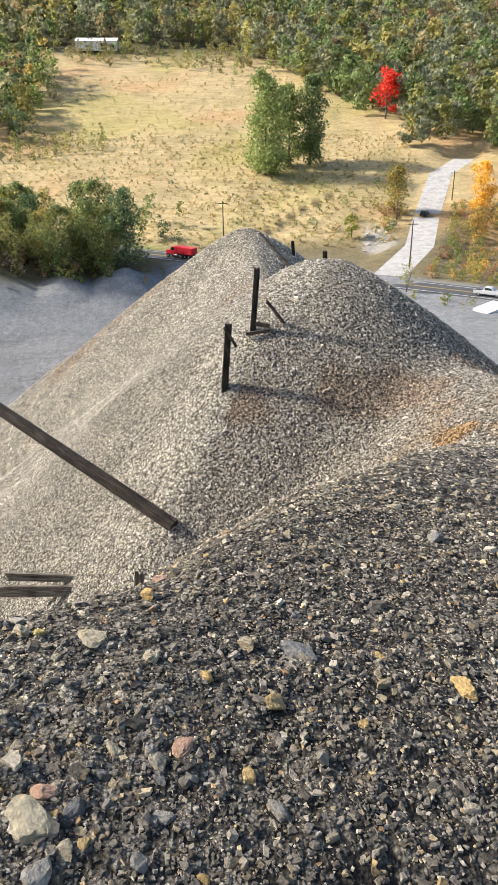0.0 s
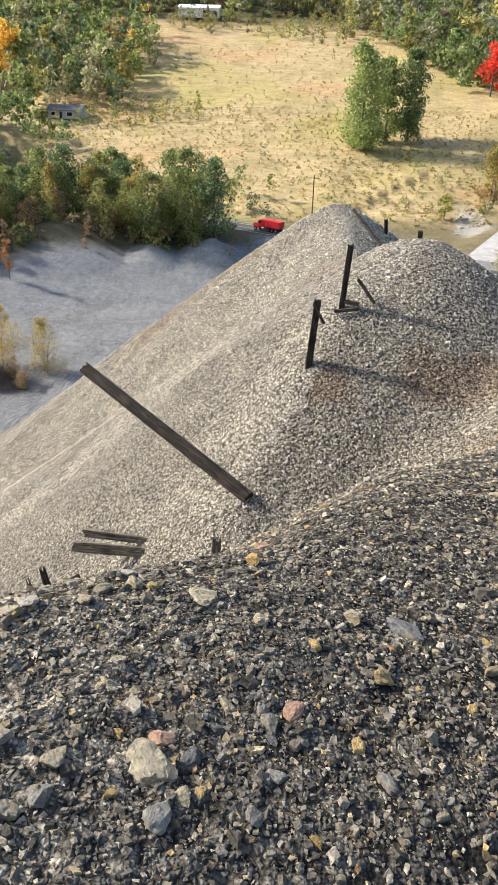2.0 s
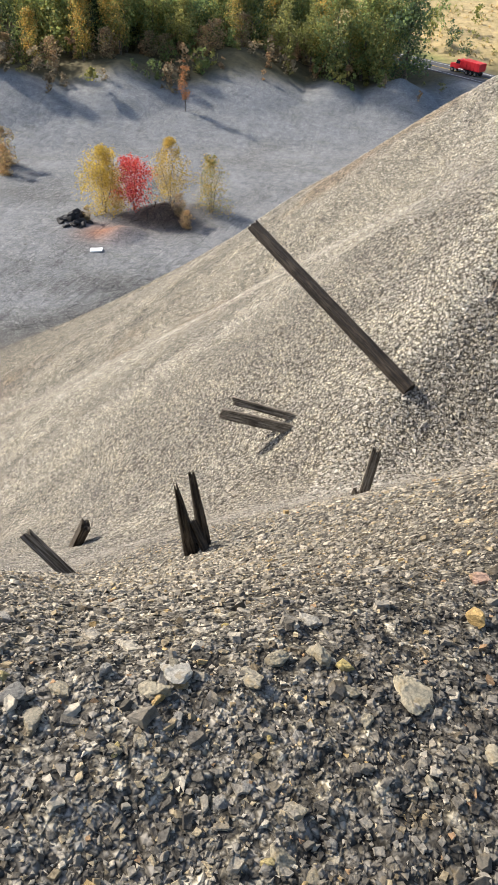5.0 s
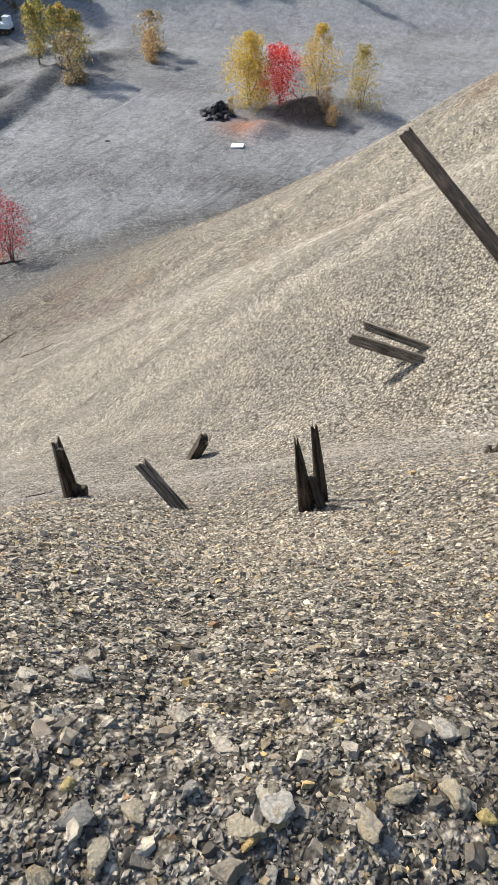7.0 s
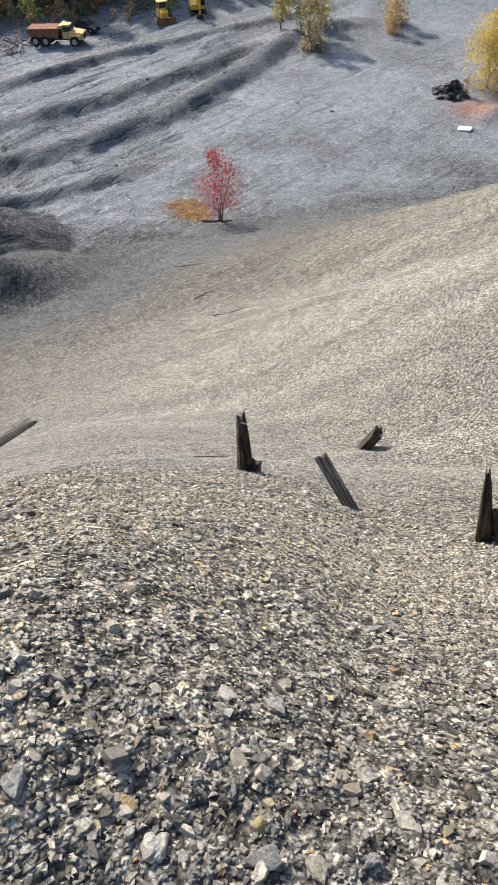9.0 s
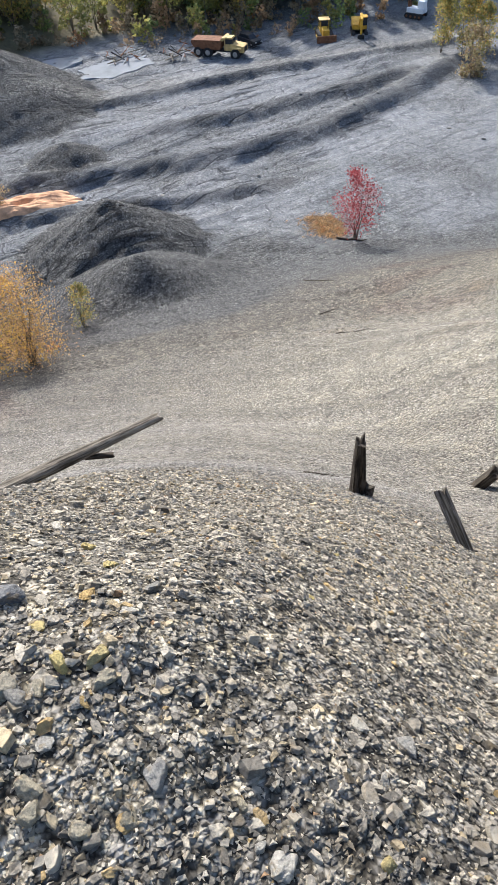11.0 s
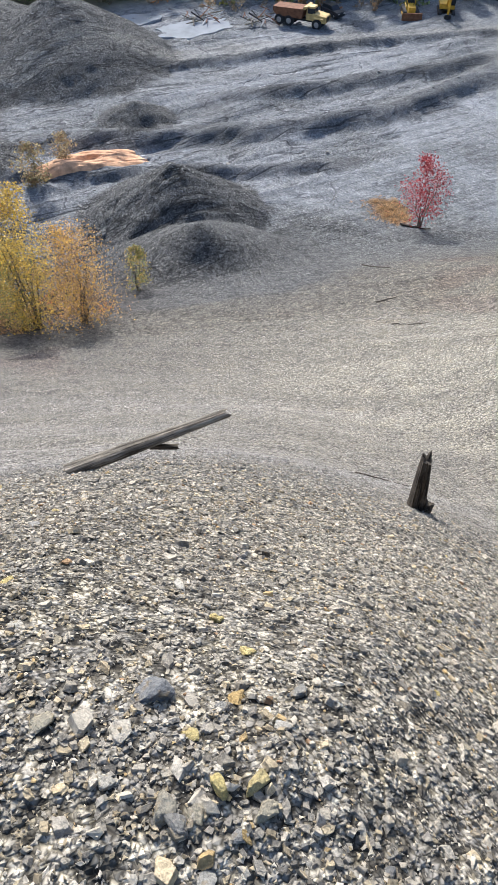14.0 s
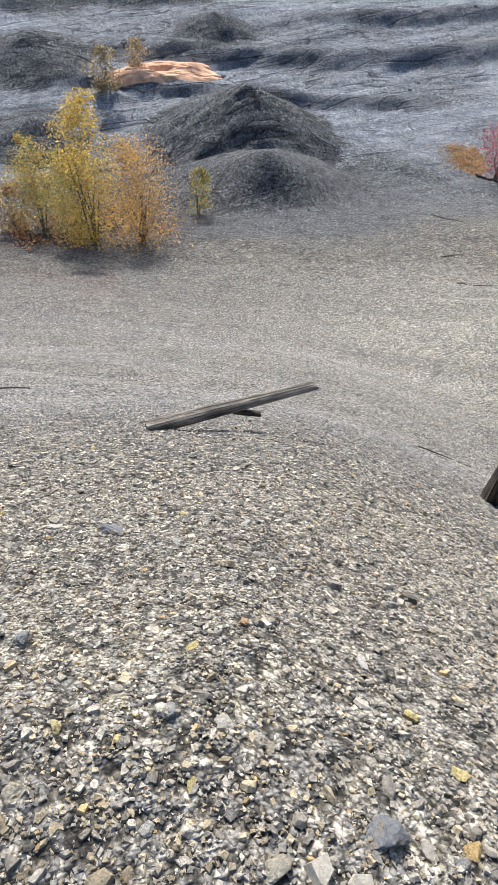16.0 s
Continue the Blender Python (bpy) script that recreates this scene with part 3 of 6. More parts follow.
def shale_chips(name, rng, x, y, size, label, sides=4):
    """Many flat angular stones, half sunk into the bank."""
    n = len(x)
    z = ground_height(x, y)
    normal = ground_normal(x, y)
    normal = normal + rng.normal(0, 0.27, (n, 3))
    normal /= np.linalg.norm(normal, axis=1, keepdims=True)
    side = np.cross(normal, rng.normal(0, 1, (n, 3)))
    side /= np.linalg.norm(side, axis=1, keepdims=True)
    other = np.cross(normal, side)
    ang = np.arange(sides) * math.tau / sides + rng.uniform(-0.42, 0.42, (n, sides))
    rad = rng.uniform(0.62, 1.15, (n, sides)) * size[:, None] * 0.5
    long = rng.uniform(0.85, 1.55, (n, 1))
    thick = size * rng.uniform(0.10, 0.34, n)
    u, v = np.cos(ang) * rad * long, np.sin(ang) * rad / long ** 0.5
    foot = np.stack([x, y, z], 1) + normal * (thick * 0.3)[:, None]
    flat = u[..., None] * side[:, None] + v[..., None] * other[:, None]
    ring0 = foot[:, None] + flat - normal[:, None] * (thick * 0.5)[:, None, None]
    shrink = rng.uniform(0.72, 1.0, (n, sides, 1))
    lift = thick[:, None] * rng.uniform(0.6, 1.1, (n, sides))
    ring1 = foot[:, None] + flat * shrink + normal[:, None] * lift[..., None]
    verts = np.concatenate([ring0, ring1], 1).reshape(-1, 3)
    quads = [(k, (k + 1) % sides, sides + (k + 1) % sides, sides + k) for k in range(sides)]
    quads += [(4, 5, 6, 7)] if sides == 4 else [(6, 7, 8, 9), (6, 9, 10, 11)]
    faces = (np.array(quads)[None] + (np.arange(n) * 2 * sides)[:, None, None]).reshape(-1, 4)
    tint = np.repeat(stone_tints(rng, x, y, z, n), 2 * sides, 0)
    ob = new(name, np_mesh(name, verts, faces, SHALE, tint))
    ob.parent = ground
    tagged(ob, label, kind="stuff")
    return ob


def sector(rng, n, r0, r1, a0=-122, a1=30, power=0.5):
    r = (r0 ** 2 + rng.random(n) * (r1 ** 2 - r0 ** 2)) ** power
    a = np.radians(rng.uniform(a0, a1, n))
    return -1.2 + r * np.sin(a), 1.0 + r * np.cos(a)


def shale_grit(name, rng, x, y, size, label):
    """Small splinters, each a low three-sided point pressed into the bank."""
    n = len(x)
    z = ground_height(x, y)
    normal = ground_normal(x, y) + rng.normal(0, 0.15, (n, 3))
    normal /= np.linalg.norm(normal, axis=1, keepdims=True)
    side = np.cross(normal, rng.normal(0, 1, (n, 3)))
    side /= np.linalg.norm(side, axis=1, keepdims=True)
    other = np.cross(normal, side)
    ang = np.arange(3) * math.tau / 3 + rng.uniform(-0.5, 0.5, (n, 3))
    rad = rng.uniform(0.5, 1.2, (n, 3)) * size[:, None] * 0.6
    foot = np.stack([x, y, z], 1) + normal * (size * 0.1)[:, None]
    ring = foot[:, None] + (np.cos(ang) * rad)[..., None] * side[:, None] * 1.3 + (np.sin(ang) * rad)[..., None] * other[:, None]
    peak = foot + normal * (size * rng.uniform(0.08, 0.3, n))[:, None] + side * (size * rng.uniform(-0.35, 0.35, n))[:, None]
    verts = np.concatenate([ring, peak[:, None]], 1).reshape(-1, 3)
    faces = (np.array([(0, 1, 3), (1, 2, 3), (2, 0, 3)])[None] + (np.arange(n) * 4)[:, None, None]).reshape(-1, 3)
    ob = new(name, np_mesh(name, verts, faces, SHALE, np.repeat(stone_tints(rng, x, y, z, n), 4, 0)))
    ob.parent = ground
    tagged(ob, label, kind="stuff")


rng = np.random.default_rng(7)
x, y = sector(rng, 95000, 0.4, 4.0, -122, 70)
shale_grit("shale_grit", rng, x, y, rng.lognormal(-4.6, 0.3, len(x)).clip(0.006, 0.02), "fine grey shale splinters on the top of the bank")
x, y = sector(rng, 66000, 0.4, 4.3, -122, 74)
shale_chips("shale_chip", rng, x, y, rng.lognormal(-4.13, 0.36, len(x)).clip(0.01, 0.045), "small grey shale chips on the top of the bank")
x, y = sector(rng, 6500, 0.4, 4.6, -122, 76)
shale_chips("shale_chip", rng, x, y, rng.lognormal(-3.55, 0.34, len(x)).clip(0.02, 0.075), "loose grey and ochre shale pieces on the top of the bank", 6)
x, y = sector(rng, 30000, 4.0, 9.5, -122, 60)
shale_chips("shale_chip", rng, x, y, rng.lognormal(-3.6, 0.36, len(x)).clip(0.015, 0.085), "pale shale chips on the steep face")
x, y = sector(rng, 60000, 4.0, 12.0, -122, 50)
shale_grit("shale_grit", rng, x, y, rng.lognormal(-3.75, 0.3, len(x)).clip(0.015, 0.05), "pale shale splinters on the steep face")
x, y = sector(rng, 90000, 9.0, 21.0, -122, 30)
shale_grit("shale_grit", rng, x, y, rng.lognormal(-3.4, 0.3, len(x)).clip(0.02, 0.07), "pale shale gravel on the tipped face")
x, y = sector(rng, 70000, 20.0, 42.0, -122, 8)
shale_grit("shale_grit", rng, x, y, rng.lognormal(-2.75, 0.3, len(x)).clip(0.04, 0.14), "pale shale gravel low on the tipped face")
x, y = rng.uniform(-3, 11, 60000), rng.uniform(11, 37, 60000)
keep = inside(x, y, HEAP) | (rng.random(60000) < 0.25)
x, y = x[keep], y[keep]
shale_chips("shale_chip", rng, x[:17000], y[:17000], rng.lognormal(-2.75, 0.34, len(x[:17000])).clip(0.04, 0.15), "coarse brown shale on the heaped ridge")
shale_grit("shale_grit", rng, x[17000:], y[17000:], rng.lognormal(-2.9, 0.34, len(x[17000:])).clip(0.03, 0.12), "brown shale splinters on the heaped ridge")


def rock_mesh(seed, flat):
    """A block broken along a few planes, with a bedded, pitted surface."""
    r = random.Random(seed)
    cuts = [(Vector((r.uniform(-0.25, 0.25), r.uniform(-0.25, 0.25), k)).normalized(), r.uniform(0.5, 0.8)) for k in (1, -1)]
    for _ in range(9):
        n = Vector((r.gauss(0, 1), r.gauss(0, 1), r.gauss(0, 0.5))).normalized()
        cuts.append((n, r.uniform(0.42, 0.85)))
    bm = bmesh.new()
    bmesh.ops.create_icosphere(bm, subdivisions=3, radius=1.0)
    lead = r.uniform(0.55, 0.9)
    for v in bm.verts:
        p = v.co.normalized()
        q = min([1.0] + [d / n.dot(p) for n, d in cuts if n.dot(p) > 0.15])
        q *= 1 + 0.10 * noise.noise(p * 2.6 + Vector((seed, 0, 0))) + 0.09 * noise.noise(p * 6 + Vector((0, seed, 0)))
        z = p.z * q * flat * 1.9
        step = math.floor(z / 0.06) * 0.06
        v.co = (p.x * q * 0.8, p.y * q * lead * 0.8, z * 0.45 + step * 0.55)
    me = bpy.data.meshes.new("stone")
    bm.to_mesh(me)
    bm.free()
    me.materials.append(BOULDER)
    return me


ROCKS = [rock_mesh(k, 0.15 + 0.03 * (k % 6)) for k in range(16)]


def lay_stones(spots, parent=None):
    """Blocks on the ground; spots are x, y, size, turn, kind, tilt, colour."""
    x, y = np.array([s[0] for s in spots]), np.array([s[1] for s in spots])
    z, normals = ground_height(x, y), ground_normal(x, y)
    made = []
    for k, (px, py, size, turn, kind, tilt, colour) in enumerate(spots):
        ob = new("stone" if parent else "boulder", ROCKS[kind % len(ROCKS)])
        ob.material_slots[0].link = "OBJECT"
        ob.material_slots[0].material = STONE[colour]
        up = Vector(normals[k]).to_track_quat("Z", "Y").to_matrix().to_4x4()
        ob.matrix_basis = Matrix.Translation((px, py, z[k] + 0.05 * size)) @ up @ pose(0, 0, 0, *tilt, turn) @ Matrix.Scale(size, 4)
        ob.parent = parent
        made.append(ob)
    return made


# stones that stand out near the path: x, y, length, by colour
LARGE = {"tan": [(-0.01, 2.5, 0.12), (-0.34, 2.31, 0.11), (0.71, 1.77, 0.09), (-0.62, 1.57, 0.19), (-0.59, 2.41, 0.14), (0.99, 4.32, 0.15), (0.25, 1.63, 0.07), (-0.85, 1.51, 0.11), (-0.5, 2.16, 0.06), (-0.93, 1.34, 0.1), (-0.49, 1.5, 0.07), (-0.84, 1.62, 0.07), (-0.96, 2.35, 0.09), (-1, 2.25, 0.11), (-0.86, 2.42, 0.11), (-1.43, 2.01, 0.08), (-1.44, 1.9, 0.09), (-1.5, 1.8, 0.09), (-2.19, 2.78, 0.06), (-1.2, 2.2, 0.06), (-1.17, 2.57, 0.06), (-0.75, 2.34, 0.08), (-2.24, 1.63, 0.1), (-2.07, 1.28, 0.07), (-2.04, 1.36, 0.07), (-1.97, 1.44, 0.07), (-3.02, 0.67, 0.09), (-2.67, 1.22, 0.09), (-2.94, 1.31, 0.06)],
         "ochre": [(-0.14, 2.24, 0.09), (0.11, 2.15, 0.12), (0, 1.82, 0.08), (0.86, 2.37, 0.18), (0.41, 2.11, 0.07), (0.56, 2.53, 0.08), (-0.44, 2.87, 0.11), (-0.71, 1.66, 0.05), (-1.17, 2.16, 0.06), (-0.68, 1.45, 0.05), (-1.2, 2.09, 0.06), (-1.93, 1.53, 0.06), (-1.81, 1.79, 0.06), (-2.21, 1.56, 0.04), (-2.55, 1.7, 0.07)],
         "grey": [(-0.3, 1.87, 0.09), (0.1, 1.7, 0.1), (-0.54, 1.42, 0.12), (-0.85, 1.39, 0.1), (-1.36, 2.11, 0.07), (-2.29, 1.43, 0.08), (-1.99, 1.64, 0.1), (-3.12, 1.08, 0.07)],
         "slate": [(0.22, 2.49, 0.17), (1.13, 3.88, 0.16), (-2.65, 1.51, 0.14), (-3.58, 0.7, 0.13), (-4.4, 1.11, 0.17)],
         "yellow": [(-1.16, 2.48, 0.04), (-2.49, 1.54, 0.06), (-2.74, 1.82, 0.08), (-2.33, 1.55, 0.08), (-2.96, 1.82, 0.09), (-3.16, 0.79, 0.06), (-2.9, 1.08, 0.05)],
         "white": [(-0.93, 2.6, 0.1), (-2.74, 3.34, 0.08), (-2.18, 1.45, 0.06), (-2.42, 1.77, 0.06), (-3.05, 1.22, 0.07), (-4.59, 0.83, 0.13)],
         "pink": [(-0.2, 1.88, 0.1), (-0.4, 3.2, 0.13), (-0.59, 1.66, 0.1)]}
r = random.Random(12)
lay_stones([(px, py, 0.68 * size, r.uniform(0, 360), r.randrange(16), (r.uniform(-14, 14), r.uniform(-14, 14)), colour) for colour, spots in LARGE.items() for px, py, size in spots], ground)
spots = []
for k in range(205):
    a, d = math.radians(r.uniform(-118, 70)), 0.9 + 4.6 * r.random() ** 1.3
    px, py = -1.2 + d * math.sin(a), 1.0 + d * math.cos(a)
    colour = r.choice(["grey", "grey", "slate", "tan", "tan", "ochre"] if px > -0.6 else ["tan", "tan", "grey", "white", "yellow", "grey"])
    spots.append((px, py, 0.032 + 0.04 * r.random() ** 2.5, r.uniform(0, 360), k, (r.uniform(-22, 22), r.uniform(-22, 22)), colour))
lay_stones(spots, ground)


# ---------------------------------------------------------------- old timbers stuck in the bank
def timber_bmesh(length, wide, deep, seed, splinter=0.12, round_log=False, sink=0.5, taper=0.0):
    """A weathered beam along z: uneven faces, drying cracks, a broken top."""
    r = random.Random(seed)
    sides = 16
    bm = bmesh.new()
    rings, steps = [], max(6, int(length / 0.12))
    phase = [r.uniform(-1, 1) for _ in range(sides)]
    crack = {r.randrange(sides) for _ in range(4)}
    for i in range(steps + 1):
        f = i / steps
        z = -sink + f * (length + sink)
        ring = []
        for k in range(sides):
            a = k * math.tau / sides
            c, s = math.cos(a), math.sin(a)
            if round_log:
                q = 0.5
            else:
                q = 0.5 / max(abs(c), abs(s)) * (0.94 if abs(abs(c) - abs(s)) < 0.2 else 1.0)
            q *= 1 - taper * f + 0.035 * noise.noise(Vector((seed + 3 * c, 3 * s, z * 2.2)))
            if k in crack:
                q *= 0.84 + 0.05 * math.sin(z * 7 + phase[k])
            top = z
            if i == steps:
                top = z - splinter * (0.5 + 0.5 * phase[k]) * 2
            elif i == steps - 1:
                top = z - splinter * (0.5 + 0.5 * phase[k]) * 1.2
            ring.append(bm.verts.new((c * q * wide, s * q * deep, top)))
        rings.append(ring)
    for a, b in zip(rings, rings[1:]):
        for k in range(sides):
            bm.faces.new((a[k], a[(k + 1) % sides], b[(k + 1) % sides], b[k]))
    bm.faces.new(rings[0][::-1])
    mid = bm.verts.new(sum((v.co for v in rings[-1]), Vector()) / sides - Vector((0, 0, splinter * 0.6)))
    for k in range(sides):
        bm.faces.new((rings[-1][k], rings[-1][(k + 1) % sides], mid))
    return bm


def along(foot, tip, spin=0.0):
    foot, tip = Vector(foot), Vector(tip)
    turn = (tip - foot).to_track_quat("Z", "Y").to_matrix().to_4x4()
    return Matrix.Translation(foot) @ turn @ pose(0, 0, 0, 0, 0, spin), (tip - foot).length


def timber(name, foot, tip, wide, deep, label, category, material=None, seed=1, spin=0.0, parent=None, **shape):
    m, length = along(foot, tip, spin)
    ob = part(name, timber_bmesh(length, wide, deep, seed, **shape), material or OLD_WOOD)
    if parent:
        ob.parent = parent
        ob.matrix_basis = parent.matrix_basis.inverted() @ m
        if label:
            ob["label"] = label
    else:
        ob.matrix_basis = m
        tagged(ob, label, category, "old timbers in the bank")
    return ob


timber("utility_pole", (-1.83, 15.13, -7.16), (-6.30, 17.88, -5.36), 0.33, 0.33, "dark weathered round pole leaning out of the gravel face", "pole", TARRED, 3, round_log=True, splinter=0.1, sink=0.3, taper=0.06)
timber("post", (-6.50, 6.28, -6.36), (-6.52, 6.27, -5.24), 0.40, 0.26, "split dark timber post standing in the shale", "post", OLD_WOOD, 5, splinter=0.07, taper=0.52, spin=30)
timber("wood_stub", (-6.40, 6.33, -6.45), (-6.37, 6.34, -6.08), 0.2, 0.15, "broken rotten stub beside the split post", "stump", OLD_WOOD, 6, splinter=0.08)
timber("beam", (-4.15, 5.70, -4.62), (-4.69, 5.76, -4.22), 0.19, 0.14, "greyed squared beam leaning out of the shale", "beam", PALE_WOOD, 8, splinter=0.04, spin=60)
timber("stump", (-8.34, 11.70, -11.36), (-8.08, 11.85, -10.72), 0.32, 0.22, "short dark broken stump in the gravel", "stump", OLD_WOOD, 9, splinter=0.08)
snag = thing("split_trunk", (-2.65, 5.60, -3.60), "rotten dark trunk split into two standing spikes", "stump", "old timbers in the bank")
timber("spike", (-2.62, 5.55, -3.60), (-2.76, 5.49, -2.62), 0.27, 0.18, "", "", OLD_WOOD, 11, parent=snag, splinter=0.12, taper=0.86, sink=0.3)
timber("spike", (-2.55, 5.72, -3.62), (-2.72, 5.78, -2.74), 0.13, 0.11, "", "", OLD_WOOD, 12, parent=snag, splinter=0.06, taper=0.6, sink=0.3)
timber("splinter", (-2.58, 5.58, -3.42), (-2.27, 5.55, -3.50), 0.04, 0.035, "thin broken splinter", "", OLD_WOOD, 13, parent=snag, splinter=0.05, sink=0.05)
timber("splinter", (-2.60, 5.56, -3.20), (-2.30, 5.44, -3.66), 0.07, 0.05, "thin broken splinter", "", OLD_WOOD, 14, parent=snag, splinter=0.05, sink=0.05)
timber("stake", (-1.47, 8.32, -4.85), (-1.40, 8.58, -4.13), 0.13, 0.09, "greyed broken stake standing in the shale", "stake", PALE_WOOD, 15, splinter=0.06, spin=25)
timber("wood_stub", (-1.56, 8.30, -4.9), (-1.52, 8.33, -4.62), 0.12, 0.09, "jagged remains of a stake", "stump", OLD_WOOD, 16, splinter=0.08)
timber("log", (-7.79, 2.07, -4.70), (-7.77, 4.03, -4.61), 0.21, 0.18, "greyed log with knots lying out over the slope", "log", PALE_WOOD, 17, round_log=True, splinter=0.04, sink=0.15, taper=0.4)
timber("branch_stub", (-7.74, 3.05, -4.75), (-7.70, 3.32, -4.84), 0.06, 0.05, "broken stub of a branch under the log", "branch", OLD_WOOD, 18, splinter=0.04, sink=0.1)
crib = thing("timber_crib", (-4.6, 14.7, -8.7), "two greyed planks jutting from the gravel with stones between", "crib", "old timbers in the bank")
timber("plank", (-4.30, 14.66, -8.80), (-5.72, 14.30, -8.53), 0.10, 0.27, "", "", PALE_WOOD, 21, parent=crib, splinter=0.03, spin=8)
timber("plank", (-4.30, 14.98, -8.66), (-5.62, 14.80, -8.46), 0.08, 0.2, "", "", PALE_WOOD, 22, parent=crib, splinter=0.05, spin=8)
mast = thing("braced_post", (-0.41, 17.92, -4.96), "dark squared post with a short board nailed across its top", "post", "old timbers in the bank")
timber("post", (-0.41, 17.92, -4.96), (-0.28, 17.92, -3.25), 0.19, 0.17, "", "", TARRED, 25, parent=mast, splinter=0.04)
timber("board", (-0.10, 17.80, -3.83), (-0.40, 17.82, -3.33), 0.12, 0.06, "", "", OLD_WOOD, 26, parent=mast, splinter=0.02, sink=0.0)
mast = thing("footed_post", (0.34, 19.37, -3.88), "tall dark squared post with a timber footing", "post", "old timbers in the bank")
timber("post", (0.34, 19.37, -3.88), (0.46, 19.36, -2.19), 0.16, 0.15, "", "", TARRED, 27, parent=mast, splinter=0.03)
timber("footing", (0.78, 19.15, -3.80), (0.14, 19.10, -3.88), 0.09, 0.08, "", "", OLD_WOOD, 28, parent=mast, splinter=0.02, sink=0.0)
timber("footing", (0.40, 19.30, -3.66), (0.80, 19.20, -3.70), 0.05, 0.12, "", "", OLD_WOOD, 29, parent=mast, splinter=0.02, sink=0.0)
timber("plank", (1.06, 19.55, -3.56), (0.70, 19.35, -3.06), 0.14, 0.07, "short dark plank leaning on the ridge", "plank", OLD_WOOD, 30, splinter=0.03, sink=0.2)
for k, (foot, tall, wide) in enumerate([((2.54, 35.2, -4.6), 0.65, 0.2), ((2.05, 24.5, -3.9), 0.75, 0.24), ((2.95, 25.5, -4.0), 1.55, 0.19)]):
    timber("post", (foot[0], foot[1], height_at(foot[0], foot[1]) - 0.05), (foot[0] - 0.06, foot[1], height_at(foot[0], foot[1]) + tall), wide, wide * 0.8, "short dark post on the crest of the ridge", "post", TARRED, 31 + k, splinter=0.04)
for k in range(4):
    xa, ya = 1.0 + 0.5 * k, 35.3 - 1.1 * k
    xb, yb = xa + 0.45, ya - 1.0
    timber("rail", (xa, ya, height_at(xa, ya) + 0.10), (xb, yb, height_at(xb, yb) + 0.10), 0.09, 0.09, "dark timber rail lying along the crest", "rail", TARRED, 40 + k, splinter=0.01, sink=0.05)


def twig(points, thick, label="bare grey branch lying on the gravel"):
    """A fallen branch that follows the ground."""
    r = random.Random(len(points) * 7 + int(points[0][0] * 10))
    bm = bmesh.new()
    (xa, ya), (xb, yb) = points
    last = None
    for i in range(8):
        f = i / 7
        px, py = xa + (xb - xa) * f + r.uniform(-1, 1) * thick * 2, ya + (yb - ya) * f + r.uniform(-1, 1) * thick * 2
        p = Vector((px, py, height_at(px, py) + thick * 0.9))
        if last:
            tube_into(bm, last, p, thick * (1.1 - 0.6 * (i - 1) / 7), thick * (1.1 - 0.6 * f), 6)
        last = p
    tagged(part("branch", bm, OLD_WOOD), label, "branch", "fallen branches")


for pts, thick in [([(-48.5, 35.5), (-43.5, 35)], 0.05), ([(-36, 28), (-35.6, 29.6)], 0.04), ([(-31, 30.5), (-29, 29.4)], 0.03), ([(-29, 24), (-27.8, 25.5)], 0.035), ([(-60.8, 49.2), (-58.6, 51.6)], 0.12), ([(-9.6, 7.6), (-9.0, 8.6)], 0.018), ([(-14, -1), (-13.4, 0.6)], 0.025)]:
    twig(pts, thick)


# ---------------------------------------------------------------- trees and brush
GREEN = [(0.175, 0.225, 0.082), (0.225, 0.275, 0.10), (0.145, 0.19, 0.08)]
DEEP = [(0.10, 0.145, 0.075), (0.13, 0.175, 0.085), (0.088, 0.128, 0.08)]
OLIVE = [(0.236, 0.236, 0.073), (0.307, 0.281, 0.090), (0.181, 0.190, 0.073)]
YELLOW = [(0.68, 0.46, 0.07), (0.60, 0.41, 0.08), (0.50, 0.36, 0.10)]
GOLD = [(0.50, 0.33, 0.08), (0.42, 0.29, 0.09), (0.34, 0.25, 0.09)]
RED = [(0.60, 0.06, 0.05), (0.48, 0.045, 0.045), (0.62, 0.11, 0.06)]
MAROON = [(0.27, 0.04, 0.05), (0.33, 0.065, 0.07), (0.20, 0.03, 0.04)]
RUST = [(0.435, 0.189, 0.072), (0.362, 0.174, 0.080), (0.290, 0.160, 0.087)]
BROWN = [(0.307, 0.200, 0.117), (0.254, 0.181, 0.109), (0.362, 0.254, 0.145)]


